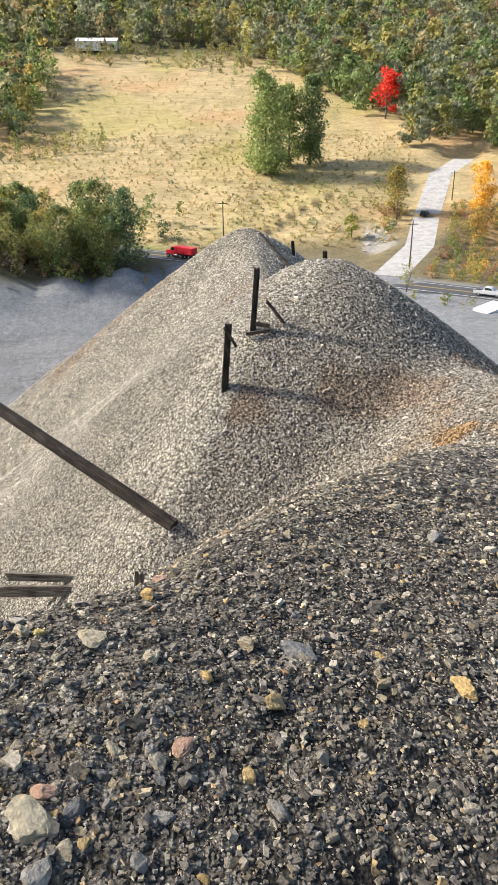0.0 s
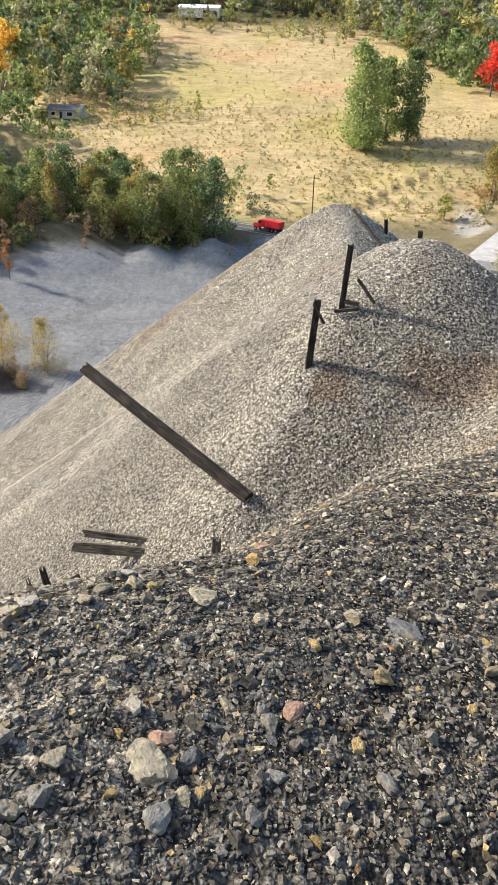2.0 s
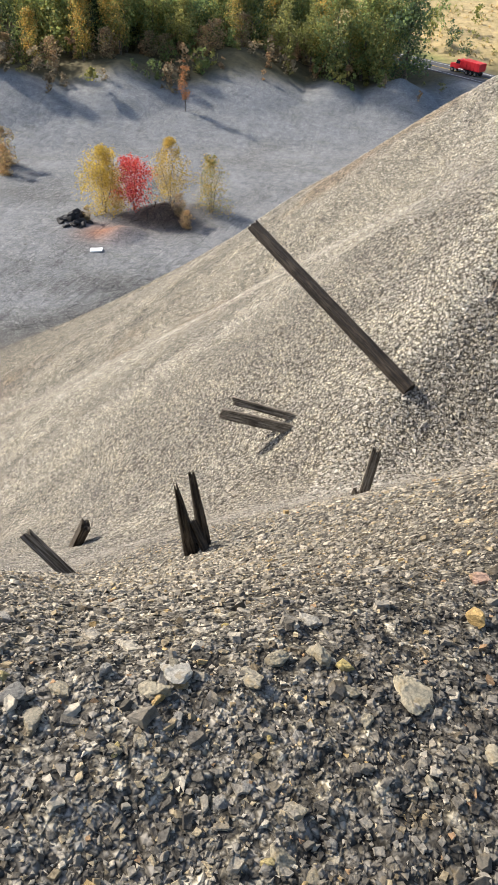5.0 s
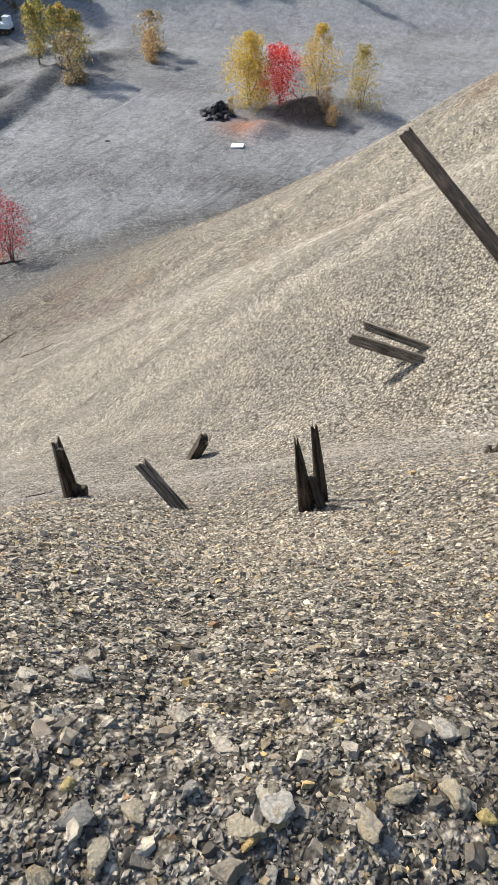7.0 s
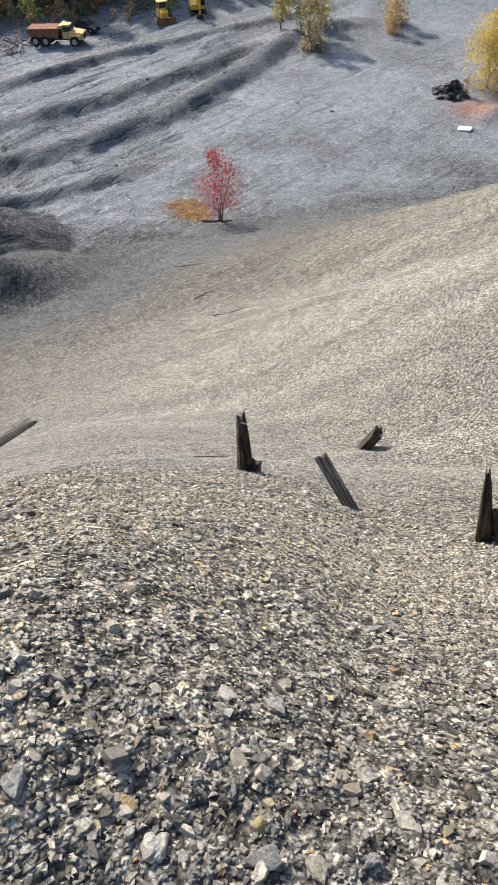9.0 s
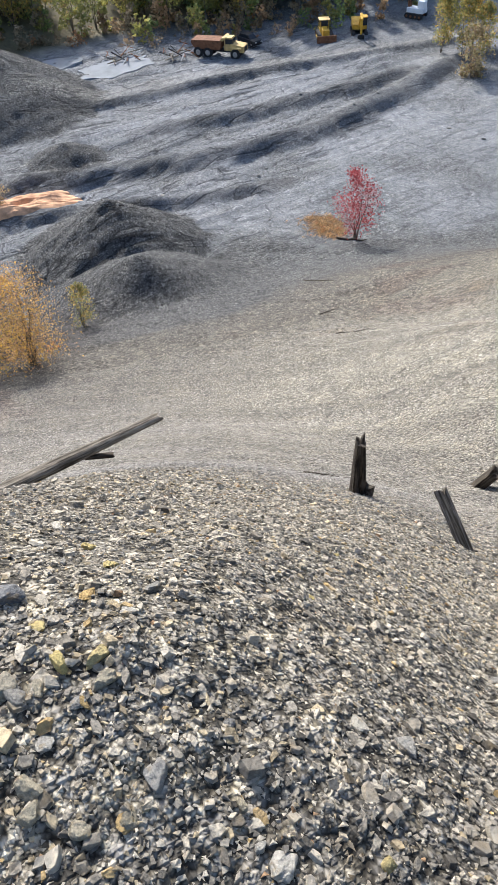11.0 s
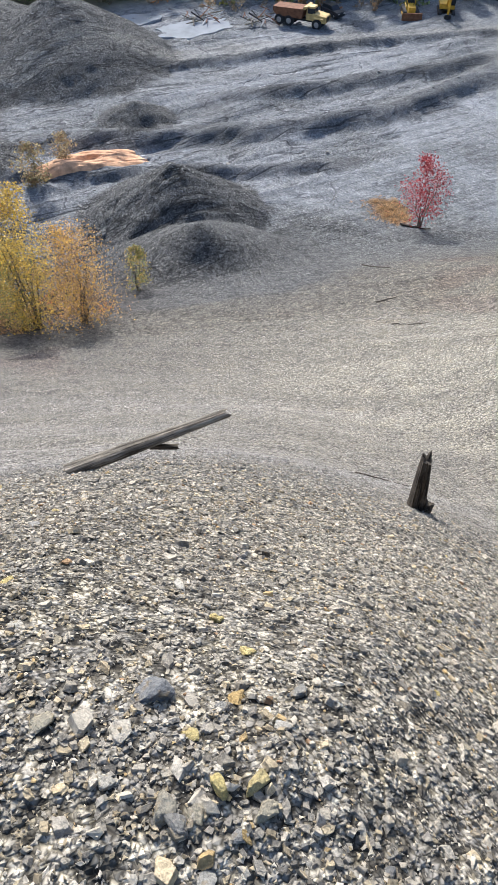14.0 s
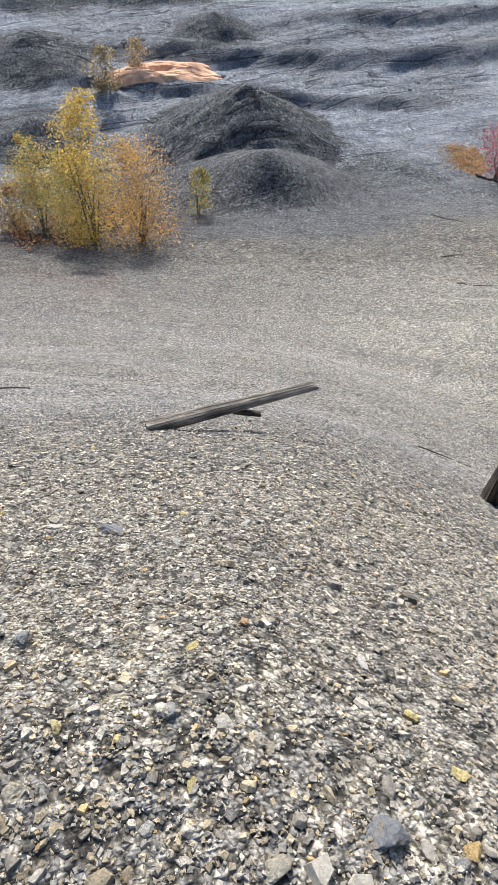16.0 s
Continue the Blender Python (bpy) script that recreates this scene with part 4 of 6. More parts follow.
def leaf_cloud(rng, n, tall, wide, leaf, lobes, low=0.25, spire=0.0):
    """Leaves gathered in uneven lobes round a trunk: verts (3n, 3)."""
    c_h = low * tall + (1 - low) * tall * np.sort(rng.uniform(0.04, 0.95, lobes))
    f = (c_h / tall - low) / (1 - low)
    girth = wide * np.clip(np.sqrt(np.clip(1 - (2 * f - 0.85) ** 2 * 0.75, 0.05, 1)) * (1 - spire * f), 0.12, 1)
    a = rng.uniform(0, math.tau, lobes)
    d = girth * rng.uniform(0.1, 0.72, lobes)
    centre = np.stack([np.cos(a) * d, np.sin(a) * d, c_h], 1)
    size = girth * rng.uniform(0.34, 0.62, lobes)
    pick = rng.integers(0, lobes, n)
    out = rng.normal(0, 1, (n, 3))
    out /= np.linalg.norm(out, axis=1, keepdims=True)
    p = centre[pick] + out * size[pick][:, None] * rng.uniform(0.35, 1.1, (n, 1)) * np.array([1, 1, 0.85])
    p[:, 2] = np.clip(p[:, 2], low * tall * 0.6, tall)
    u = np.cross(out + rng.normal(0, 0.5, (n, 3)), rng.normal(0, 1, (n, 3)))
    u /= np.linalg.norm(u, axis=1, keepdims=True)
    v = np.cross(u, out + rng.normal(0, 0.7, (n, 3)))
    v /= np.linalg.norm(v, axis=1, keepdims=True)
    s = leaf * rng.uniform(0.55, 1.25, (n, 1))
    verts = np.stack([p - u * s, p + (0.5 * u + 0.9 * v) * s, p + (0.5 * u - 0.9 * v) * s], 1).reshape(-1, 3)
    return verts


def tints(rng, colours, n):
    c = np.array(colours)[rng.integers(0, len(colours), n)] * rng.uniform(0.75, 1.5, (n, 1))
    return np.repeat(c, 3, 0)


def crown_mesh(seed, n, tall, wide, leaf, colours, lobes=14, low=0.25, spire=0.0):
    rng = np.random.default_rng(seed)
    n, leaf, lobes = 2 * n, 0.66 * leaf, int(lobes * 1.3)
    verts = leaf_cloud(rng, n, tall, wide, leaf, lobes, low, spire)
    return np_mesh("crown", verts, np.arange(3 * n).reshape(-1, 3), LEAF, tints(rng, colours, n))


def trunk_bmesh(seed, tall, wide, thick, stems=1, limbs=7):
    r = random.Random(seed)
    bm = bmesh.new()
    for s in range(stems):
        a = r.uniform(0, math.tau)
        lean = Vector((math.cos(a), math.sin(a), 0)) * (0.0 if stems == 1 else wide * r.uniform(0.15, 0.6))
        last, top = Vector((lean.x * 0.1, lean.y * 0.1, -0.3)), tall * (0.86 if s == 0 else r.uniform(0.5, 0.85))
        pts = [last]
        for i in range(1, 6):
            f = i / 5
            pts.append(Vector((lean.x * f + r.uniform(-1, 1) * wide * 0.05, lean.y * f + r.uniform(-1, 1) * wide * 0.05, top * f)))
        for i, (p, q) in enumerate(zip(pts, pts[1:])):
            tube_into(bm, p, q, thick * (1 - i / 5.5), thick * (1 - (i + 1) / 5.5), 6)
        for _ in range(max(2, limbs // stems)):
            f = r.uniform(0.3, 0.85)
            i = min(4, int(f * 5))
            p = pts[i].lerp(pts[i + 1], f * 5 - i)
            b = r.uniform(0, math.tau)
            q = p + Vector((math.cos(b) * wide, math.sin(b) * wide, tall * 0.22)) * r.uniform(0.4, 0.75) * (1.1 - f * 0.6)
            tube_into(bm, p, q, thick * 0.38 * (1.1 - f), thick * 0.08, 5)
    return bm


def tree(name, at, label, tall, wide, colours, seed, n=420, leaf=0.5, group="", lobes=14, low=0.25, spire=0.0, stems=1, thick=None, category="tree"):
    top = thing(name, (at[0], at[1], height_at(*at) - 0.1), label, category, group)
    part("trunk", trunk_bmesh(seed, tall, wide, thick or tall * 0.018 + 0.03, stems), BARK, top)
    crown = new("crown", crown_mesh(seed, n, tall, wide, leaf, colours, lobes, low, spire))
    crown.parent = top
    return top


def repeat(ob, at, turn, size=1.0):
    m = pose(at[0], at[1], height_at(*at) - 0.1, 0, 0, turn)
    c = copy_thing(ob, m)
    c.scale = (size, size, size * random.uniform(0.92, 1.1))
    return c


random.seed(21)
# the trees that stand out
tree("red_shrub", (-59.6, 50.7), "small dark red autumn tree beside dry grass in the pit", 8.3, 3.3, MAROON, 1, 1700, 0.14, lobes=40, low=0.16, spire=0.1, stems=4, thick=0.09)
tree("birch", (-59.3, 102.7), "golden yellow birch in full autumn leaf", 10.6, 4.8, YELLOW, 2, 4200, 0.2, "birches in the pit", 60, 0.02, 0.25, 3, 0.09)
tree("maple", (-55.6, 104.9), "bright scarlet young maple among the birches", 8.8, 4.6, RED, 3, 1900, 0.22, "", 36, 0.15, 0.2, 2, 0.08)
tree("birch", (-51.8, 111.0), "narrow golden birch on a dark mound", 10.8, 4.3, [*GOLD, *YELLOW], 4, 2600, 0.18, "birches in the pit", 46, 0.02, 0.5, 2, 0.08)
tree("birch", (-43.3, 107.6), "thin yellow-green birch on a dark mound", 9.4, 4.6, [*GOLD, *OLIVE], 5, 1800, 0.18, "birches in the pit", 36, 0.02, 0.5, 3, 0.07)
tree("birch", (-51.0, 7.0), "tall golden birch leaning out of a thicket", 12.5, 3.8, [*YELLOW, *GOLD], 6, 3600, 0.13, "thicket below the bank", 60, 0.03, 0.3, 6, 0.08)
tree("birch", (-49.0, 10.2), "orange-brown birch with thin white stems", 8.4, 4.4, [*GOLD, *BROWN], 7, 3900, 0.12, "thicket below the bank", 60, 0.02, 0.2, 7, 0.06)
tree("birch", (-57.0, 3.6), "yellow-green birch at the edge of a thicket", 8.6, 3.4, [*OLIVE, *GOLD], 8, 4000, 0.12, "thicket below the bank", 50, 0.1, 0.3, 5, 0.06)
tree("birch", (-52.5, 6.2), "olive birch in the thicket", 7.5, 4.0, [*OLIVE, *GOLD], 9, 3800, 0.12, "thicket below the bank", 50, 0.05, 0.2, 5, 0.06)
tree("birch", (-56.0, 16.9), "small yellow birch on bare ground", 4.6, 1.7, [*GOLD, *OLIVE], 10, 800, 0.12, "thicket below the bank", 16, 0.05, 0.3, 3, 0.05)
tree("tulip_tree", (9.0, 256), "tall light green tree in the meadow", 32, 9.5, [(0.33, 0.37, 0.13), (0.38, 0.41, 0.15), (0.27, 0.32, 0.12)], 11, 4200, 0.7, "tall trees in the meadow", 60, 0.02, 0.12, 1, 0.45)
tree("tulip_tree", (24.5, 269), "tall dark green tree in the meadow", 29, 7.5, [*GREEN, *GREEN, *DEEP], 12, 3200, 0.7, "tall trees in the meadow", 44, 0.02, 0.12, 1, 0.45)
tree("tulip_tree", (17, 266), "tall green tree between two others in the meadow", 26, 6.5, GREEN, 13, 2400, 0.7, "tall trees in the meadow", 40, 0.02, 0.12, 1, 0.4)
tree("maple", (58.5, 319), "scarlet maple at the edge of the woods", 20, 6, RED, 14, 900, 0.8, low=0.1)
tree("poplar", (46, 226), "golden tree with a bare foot beside the side road", 14, 5, [*GOLD, *OLIVE], 15, 1200, 0.5, "roadside trees", 20, 0.15)
tree("poplar", (70, 222), "bright yellow tree beside the side road", 15, 5, YELLOW, 16, 1300, 0.5, "roadside trees", 20, 0.1)
tree("poplar", (74, 212), "yellow-brown tree beside the side road", 12, 4.5, [*GOLD, *OLIVE], 17, 1000, 0.5, "roadside trees", 18, 0.1)
tree("poplar", (64, 204), "thin yellow tree beside the side road", 10, 3.6, GOLD, 18, 700, 0.45, "roadside trees", 16, 0.1)
tree("sapling", (31, 209), "yellow-green sapling by a gravel pad", 6.5, 2.6, [(0.3, 0.3, 0.05), (0.22, 0.24, 0.05)], 19, 500, 0.3, "", 12, 0.05)
tree("sapling", (34.5, 152), "thin bare sapling beside the road", 7.5, 2.4, OLIVE, 20, 160, 0.28, "", 12, 0.2, 0, 4, 0.06)
tree("sapling", (-66.5, 151), "slender orange sapling on a coal mound", 10, 1.7, RUST, 22, 500, 0.22, "", 14, 0.2, 0.3, 3, 0.06)
tree("poplar", (-134, 330), "large lemon-yellow tree in dark woods", 24, 7.5, YELLOW, 23, 1400, 0.8, "", 20, 0.2)

# wooded rim of the pit
KINDS = [tree("tree", (-27, 181.5), "rounded dark green tree above the coal mounds", 19, 6.6, [*GREEN, *DEEP], 31, 2200, 0.5, "trees along the pit", 30, 0.06),
         tree("tree", (-37, 183), "broad green tree above the coal mounds", 18, 6.4, [*GREEN, *OLIVE], 32, 2000, 0.5, "trees along the pit", 28, 0.1),
         tree("tree", (-48, 180), "thin olive tree with bare stems above the coal mounds", 14, 4.6, OLIVE, 33, 900, 0.4, "trees along the pit", 20, 0.25, 0.1, 3, 0.12),
         tree("tree", (-58, 186), "yellowing tree above the coal mounds", 15, 4.4, [*GOLD, *OLIVE], 34, 1000, 0.4, "trees along the pit", 20, 0.15, 0.2, 2, 0.12),
         tree("shrub", (-70, 170), "brown half-bare shrub on the pit's rim", 6, 3.0, [*BROWN, (0.34, 0.28, 0.16), (0.38, 0.3, 0.15)], 35, 600, 0.3, "trees along the pit", 18, 0.05, 0, 6, 0.05),
         tree("spruce", (-92, 176), "dark blue-green conifer above the pit", 19, 4.2, [(0.02, 0.04, 0.03), (0.03, 0.055, 0.04)], 36, 1500, 0.5, "trees along the pit", 40, 0.05, 0.85)]
r = random.Random(5)
rim = [(-29, 184), (-58, 178), (-80, 164), (-104, 149), (-122, 128), (-128, 112), (-131, 92), (-137, 76), (-150, 58), (-160, 40), (-163, 15), (-160, -15), (-158, -45)]
for row in range(5):
    for (xa, ya), (xb, yb) in zip(rim, rim[1:]):
        length = math.hypot(xb - xa, yb - ya)
        nx, ny = (yb - ya) / length, -(xb - xa) / length
        steps = max(1, int(length / (4.6 if row == 0 else 5.6)))
        for s in range(steps):
            f = (s + r.random()) / steps
            off = 2.5 + row * 6.5 + r.uniform(-2, 2)
            px, py = xa + (xb - xa) * f - abs(nx) * off, ya + (yb - ya) * f + (abs(ny) if ya > 60 else -0.1) * off
            d, _, _, _ = to_line(np.array([px]), np.array([py]), ROAD)
            if d[0] < 8 or (px > -50 and py > 188 and row > 1):
                continue
            west = px < -112
            kind = r.choice([4, 4, 2, 3, 2] if row == 0 else [2, 3, 1, 1, 0, 4] if row < 2 else [0, 1, 1, 0, 2, 5] if not west else [0, 1, 0, 2, 0, 1])
            repeat(KINDS[kind], (px, py), r.uniform(0, 360), r.uniform(0.75, 1.1) * (0.9 if west and row < 2 else 1))
for px, py, k, s in [(-87, 116, 4, 1.15), (-91, 101, 3, 0.62), (-88, 96.5, 4, 1.2), (-94, 100, 3, 0.55), (-84, 112, 4, 0.8), (-100, 101, 3, 0.7), (-98, 106, 3, 0.6), (-103, 106, 2, 0.7), (-60, 98, 4, 0.35), (-45, 102, 4, 0.5), (-47, 104, 4, 0.55), (-88, 15, 4, 0.9), (-92, 20, 4, 0.7), (-57, 1.5, 4, 0.7), (-32, 179.5, 1, 0.85), (-42, 177.5, 1, 0.9), (-53, 175.5, 2, 1.0)]:
    repeat(KINDS[k], (px, py), r.uniform(0, 360), s)


# far woods and meadow brush, too many to count
def grove(name, rng, spots, tall, wide, leaf, per, palettes, weights, label, low=0.12, parent=None):
    verts, shades = [], []
    per, leaf = 2 * per, 0.66 * leaf
    for (px, py), pick in zip(spots, rng.choice(len(palettes), len(spots), p=np.array(weights) / sum(weights))):
        h = rng.uniform(*tall)
        v = leaf_cloud(rng, per, h, rng.uniform(*wide) * h, leaf * h, 11, low)
        v[:, 0] += px
        v[:, 1] += py
        verts.append(v)
        shades.append(tints(rng, palettes[pick], per) * rng.uniform(0.75, 1.25))
    verts, shades = np.concatenate(verts), np.concatenate(shades)
    foot = ground_height(np.array([a for a, _ in spots]), np.array([b for _, b in spots])) - 0.3
    verts[:, 2] += np.repeat(foot, 3 * per)
    ob = new(name, np_mesh(name, verts, np.arange(len(verts)).reshape(-1, 3), LEAF, shades))
    return tagged(ob, label, "woodland", kind="stuff")


def spread(rng, x0, x1, y0, y1, gap, keep):
    xs, ys = np.meshgrid(np.arange(x0, x1, gap), np.arange(y0, y1, gap))
    xs = xs.ravel() + rng.uniform(-0.45, 0.45, xs.size) * gap
    ys = ys.ravel() + rng.uniform(-0.45, 0.45, ys.size) * gap
    m = keep(xs, ys)
    for line, clear in ((ROAD, 8), (SIDE_ROAD, 7)):
        m &= to_line(xs, ys, line)[0] > clear
    return list(zip(xs[m], ys[m]))


rng = np.random.default_rng(11)
# HAZY: leaf greens paled and greyed, distance haze put into the colour
HAZY = [(0.25, 0.26, 0.155), (0.29, 0.285, 0.165), (0.215, 0.235, 0.15)]
MIXED = [GREEN, HAZY, OLIVE, [(0.44, 0.37, 0.13), (0.36, 0.32, 0.12)], [(0.36, 0.28, 0.14), (0.30, 0.25, 0.13)], [(0.30, 0.20, 0.12), (0.26, 0.19, 0.12)], RED]
hill = spread(rng, -420, 270, 425, 640, 8.6, lambda x, y: (y + 0.1 * x > 446 + 12 * vnoise(x / 30, y / 30, 80)) & (np.abs(x + 30) < 60 + 0.62 * y) & ~((np.abs(x + 76) < 17) & (y < 476)))
grove("far_woods", rng, hill, (13, 22), (0.28, 0.4), 0.085, 95, MIXED, [3, 9, 5, 1.3, 1.8, 1.2, 0.06], "autumn woods of green, olive and gold on the hillside")
RIGHT = [(4, 430), (22, 395), (38, 352), (52, 318), (54, 292), (63, 276), (84, 282), (90, 262), (200, 235), (260, 300), (250, 450), (0, 450)]
right = spread(rng, 0, 240, 230, 450, 8.0, lambda x, y: inside(x, y, RIGHT) & (to_line(x, y, [(58.5, 319), (53, 290)])[0] > 9))
grove("far_woods", rng, right, (13, 22), (0.28, 0.4), 0.075, 150, MIXED, [5, 8, 5, 1.5, 0.8, 0.3, 0.0], "green and yellowing woods beside the meadow")
LEFT = [(-76, 300), (-80, 360), (-92, 408), (-140, 440), (-420, 420), (-420, 60), (-200, 60), (-170, 110), (-140, 150), (-118, 190), (-104, 252), (-100, 292)]
left = spread(rng, -300, -70, 90, 440, 8.0, lambda x, y: inside(x, y, LEFT) & (np.hypot(x + 96, y - 287) > 11) & (to_line(x, y, [(-139, 320), (-124, 284)])[0] > 8) & (to_line(x, y, [(-112, 262), (-96, 287)])[0] > 6))
grove("far_woods", rng, left, (13, 21), (0.28, 0.4), 0.07, 120, [*MIXED, DEEP], [6, 4, 3, 0.4, 0.3, 0.2, 0.03, 7], "dark green woods at the valley's edge")
NEAR_WOODS = [(-102, 276), (-80, 246), (-62, 222), (-50, 206), (-62, 196), (-110, 176), (-150, 190), (-150, 276)]
near_woods = spread(rng, -150, -48, 176, 276, 7.0, lambda x, y: inside(x, y, NEAR_WOODS))
grove("far_woods", rng, near_woods, (8, 14), (0.3, 0.42), 0.07, 130, [GREEN, HAZY, OLIVE, DEEP, RED], [6, 4, 4, 5, 0.08], "green woods between the pit and the meadow")
mid = spread(rng, -104, -18, 205, 232, 6.5, lambda x, y: y < 226 - 0.06 * (x + 104))
grove("brush", rng, mid, (5, 11), (0.3, 0.42), 0.06, 110, [GREEN, OLIVE, DEEP, RUST], [5, 4, 3, 0.5], "green brush along the far side of the road")
belt = spread(rng, -98, -45, 262, 300, 5.0, lambda x, y: y > 272 + 0.12 * (x + 98))
grove("brush", rng, belt, (3.5, 7), (0.3, 0.45), 0.07, 70, [GREEN, OLIVE, [(0.2, 0.2, 0.08), (0.17, 0.17, 0.08)]], [3, 4, 4], "light green shrubs in the meadow")
edge = spread(rng, -85, 45, 385, 452, 7.0, lambda x, y: y + 0.25 * x > 398 + 14 * vnoise(x / 18, y / 18, 81))
grove("brush", rng, edge, (4, 10), (0.3, 0.45), 0.075, 70, [OLIVE, [(0.2, 0.19, 0.09), (0.16, 0.15, 0.08)], GREEN], [4, 4, 2], "grey-green young trees at the top of the meadow")
lone = spread(rng, -90, 45, 215, 400, 9.5, lambda x, y: rng.random(len(x)) < 0.2)
grove("brush", rng, lone, (1.5, 7), (0.25, 0.4), 0.06, 46, [HAZY, [(0.28, 0.24, 0.13), (0.24, 0.2, 0.12)], OLIVE, BROWN], [4, 4, 2, 1], "scattered thin shrubs and saplings in the meadow")
low_scrub = spread(rng, 0, 62, 203, 250, 3.4, lambda x, y: rng.random(len(x)) < 0.5)
grove("brush", rng, low_scrub, (0.8, 2.6), (0.45, 0.8), 0.13, 40, [OLIVE, [(0.22, 0.2, 0.07), (0.26, 0.2, 0.08)], GREEN], [4, 5, 2], "low yellow-green scrub by the road")
bank_scrub = spread(rng, 42, 125, 120, 232, 2.9, lambda x, y: (to_line(x, y, ROAD)[0] > 9) & (y > 148 - 0.66 * (x - 52) + 9) & (to_line(x, y, SIDE_ROAD)[0] > 7))
grove("brush", rng, bank_scrub, (1.0, 4.0), (0.45, 0.7), 0.12, 50, [OLIVE, GOLD, BROWN, GREEN], [5, 2, 3, 2], "olive and brown scrub on the roadside slope")
verge = spread(rng, -22, 60, 138, 196, 2.6, lambda x, y: (np.abs(to_line(x, y, ROAD)[0] - 10) < 3) & (y < 196.5 - 0.667 * (x + 20)) & (rng.random(len(x)) < 0.5))
grove("brush", rng, verge, (0.6, 2.2), (0.4, 0.7), 0.14, 36, [OLIVE, BROWN, GREEN], [4, 3, 2], "weeds on the verge below the road")
foot = spread(rng, -150, -112, 40, 125, 3.0, lambda x, y: (np.abs(to_line(x, y, rim)[0]) < 9) & (rng.random(len(x)) < 0.75) & (x < -125 + 0.0 * y))
grove("brush", rng, foot, (0.6, 2.4), (0.5, 0.9), 0.13, 36, [BROWN, RUST, [(0.28, 0.2, 0.12), (0.24, 0.18, 0.11)]], [4, 2, 4], "brown dead weeds at the foot of the woods")
sward = spread(rng, -95, 62, 203, 300, 2.1, lambda x, y: rng.random(len(x)) < 0.8) + spread(rng, -95, 30, 300, 400, 4.2, lambda x, y: rng.random(len(x)) < 0.8)
STRAW = [(0.42, 0.31, 0.14), (0.36, 0.28, 0.11), (0.46, 0.33, 0.16)]
grove("meadow_grass", rng, sward, (0.5, 1.3), (0.6, 1.1), 0.35, 9, [STRAW, [(0.33, 0.3, 0.1), (0.28, 0.26, 0.09)], [(0.30, 0.25, 0.11), (0.34, 0.27, 0.12)]], [6, 4, 1], "tufts of straw-coloured meadow grass", 0.02)
under = []
for (xa, ya), (xb, yb) in zip(rim, rim[1:]):
    for k in range(int(math.hypot(xb - xa, yb - ya) / 1.0)):
        f, off = rng.random(), rng.uniform(-13, 11)
        under.append((xa + (xb - xa) * f - 0.6 * off, ya + (yb - ya) * f + (0.8 * off if ya > 100 else 0)))
grove("brush", rng, under, (2.0, 6.0), (0.3, 0.5), 0.11, 70, [BROWN, OLIVE, GREEN, [(0.26, 0.22, 0.15), (0.22, 0.18, 0.12)]], [4, 4, 3, 4], "grey-brown brush at the foot of the trees", 0.02)
dry = [(-64.0 + rng.normal(0, 1.7), 50 + rng.normal(0, 1.4)) for _ in range(260)]
grove("dry_grass", rng, dry, (0.25, 0.7), (0.5, 1.0), 0.16, 16, [[(0.46, 0.27, 0.12), (0.40, 0.26, 0.13)], [(0.42, 0.19, 0.09), (0.36, 0.22, 0.11)]], [3, 1], "rust-coloured dry grass beside the red tree", 0.02)
thicket = spread(rng, -60, -50, 2, 13, 1.1, lambda x, y: rng.random(len(x)) < 0.6)
grove("brush", rng, thicket, (0.5, 1.6), (0.5, 0.9), 0.12, 30, [BROWN, RUST, GOLD], [5, 2, 1], "dead brush under the birches")


# ---------------------------------------------------------------- roads and valley buildings
def strip(name, line, half, material, label, lift=0.05, offset=0.0, parent=None, dash=None, kind="structure"):
    """A ribbon that follows a line of x, y, z points."""
    bm = bmesh.new()
    pts = [Vector(p) for p in line]
    path = []
    for a, b in zip(pts, pts[1:]):
        n = max(1, int((b - a).length / 3))
        path += [a.lerp(b, k / n) for k in range(n)]
    path.append(pts[-1])
    rows = []
    for k, p in enumerate(path):
        d = (path[min(k + 1, len(path) - 1)] - path[max(k - 1, 0)])
        n = Vector((-d.y, d.x, 0)).normalized()
        rows.append([p + n * (offset + s * half) + Vector((0, 0, lift)) for s in (-1, 1)])
    for k, (a, b) in enumerate(zip(rows, rows[1:])):
        if dash and k % dash:
            continue
        top = [bm.verts.new(v) for v in (a[0], b[0], b[1], a[1])]
        low = [bm.verts.new(v.co - Vector((0, 0, 0.02))) for v in top]
        bm.faces.new(top[::-1])
        for i in range(4):
            bm.faces.new((top[i], top[(i + 1) % 4], low[(i + 1) % 4], low[i]))
    return tagged(part(name, bm, material, parent), label, kind=kind)


CONCRETE = plain("concrete", (0.42, 0.41, 0.38), 0.9, 0, 0.3, 1.5)
GRAVEL = plain("gravel_pad", (0.34, 0.33, 0.30), 0.95, 0, 0.5, 1.2)
WHITE = plain("white_paint", (0.78, 0.78, 0.76), 0.5, 0, 0.12, 0.6)
SLATE = plain("dark_roof", (0.11, 0.115, 0.125), 0.8, 0, 0.3, 1.0)
GLASS = plain("dark_glass", (0.02, 0.025, 0.03), 0.08, 0, 0.2, 1.0)
RUBBER = plain("tyre_rubber", (0.025, 0.025, 0.025), 0.85, 0, 0.3, 4)
CHROME = plain("dull_steel", (0.45, 0.45, 0.45), 0.35, 0.9, 0.3, 4)
RED_PAINT = plain("red_paint", (0.55, 0.03, 0.04), 0.35, 0, 0.15, 1.5)
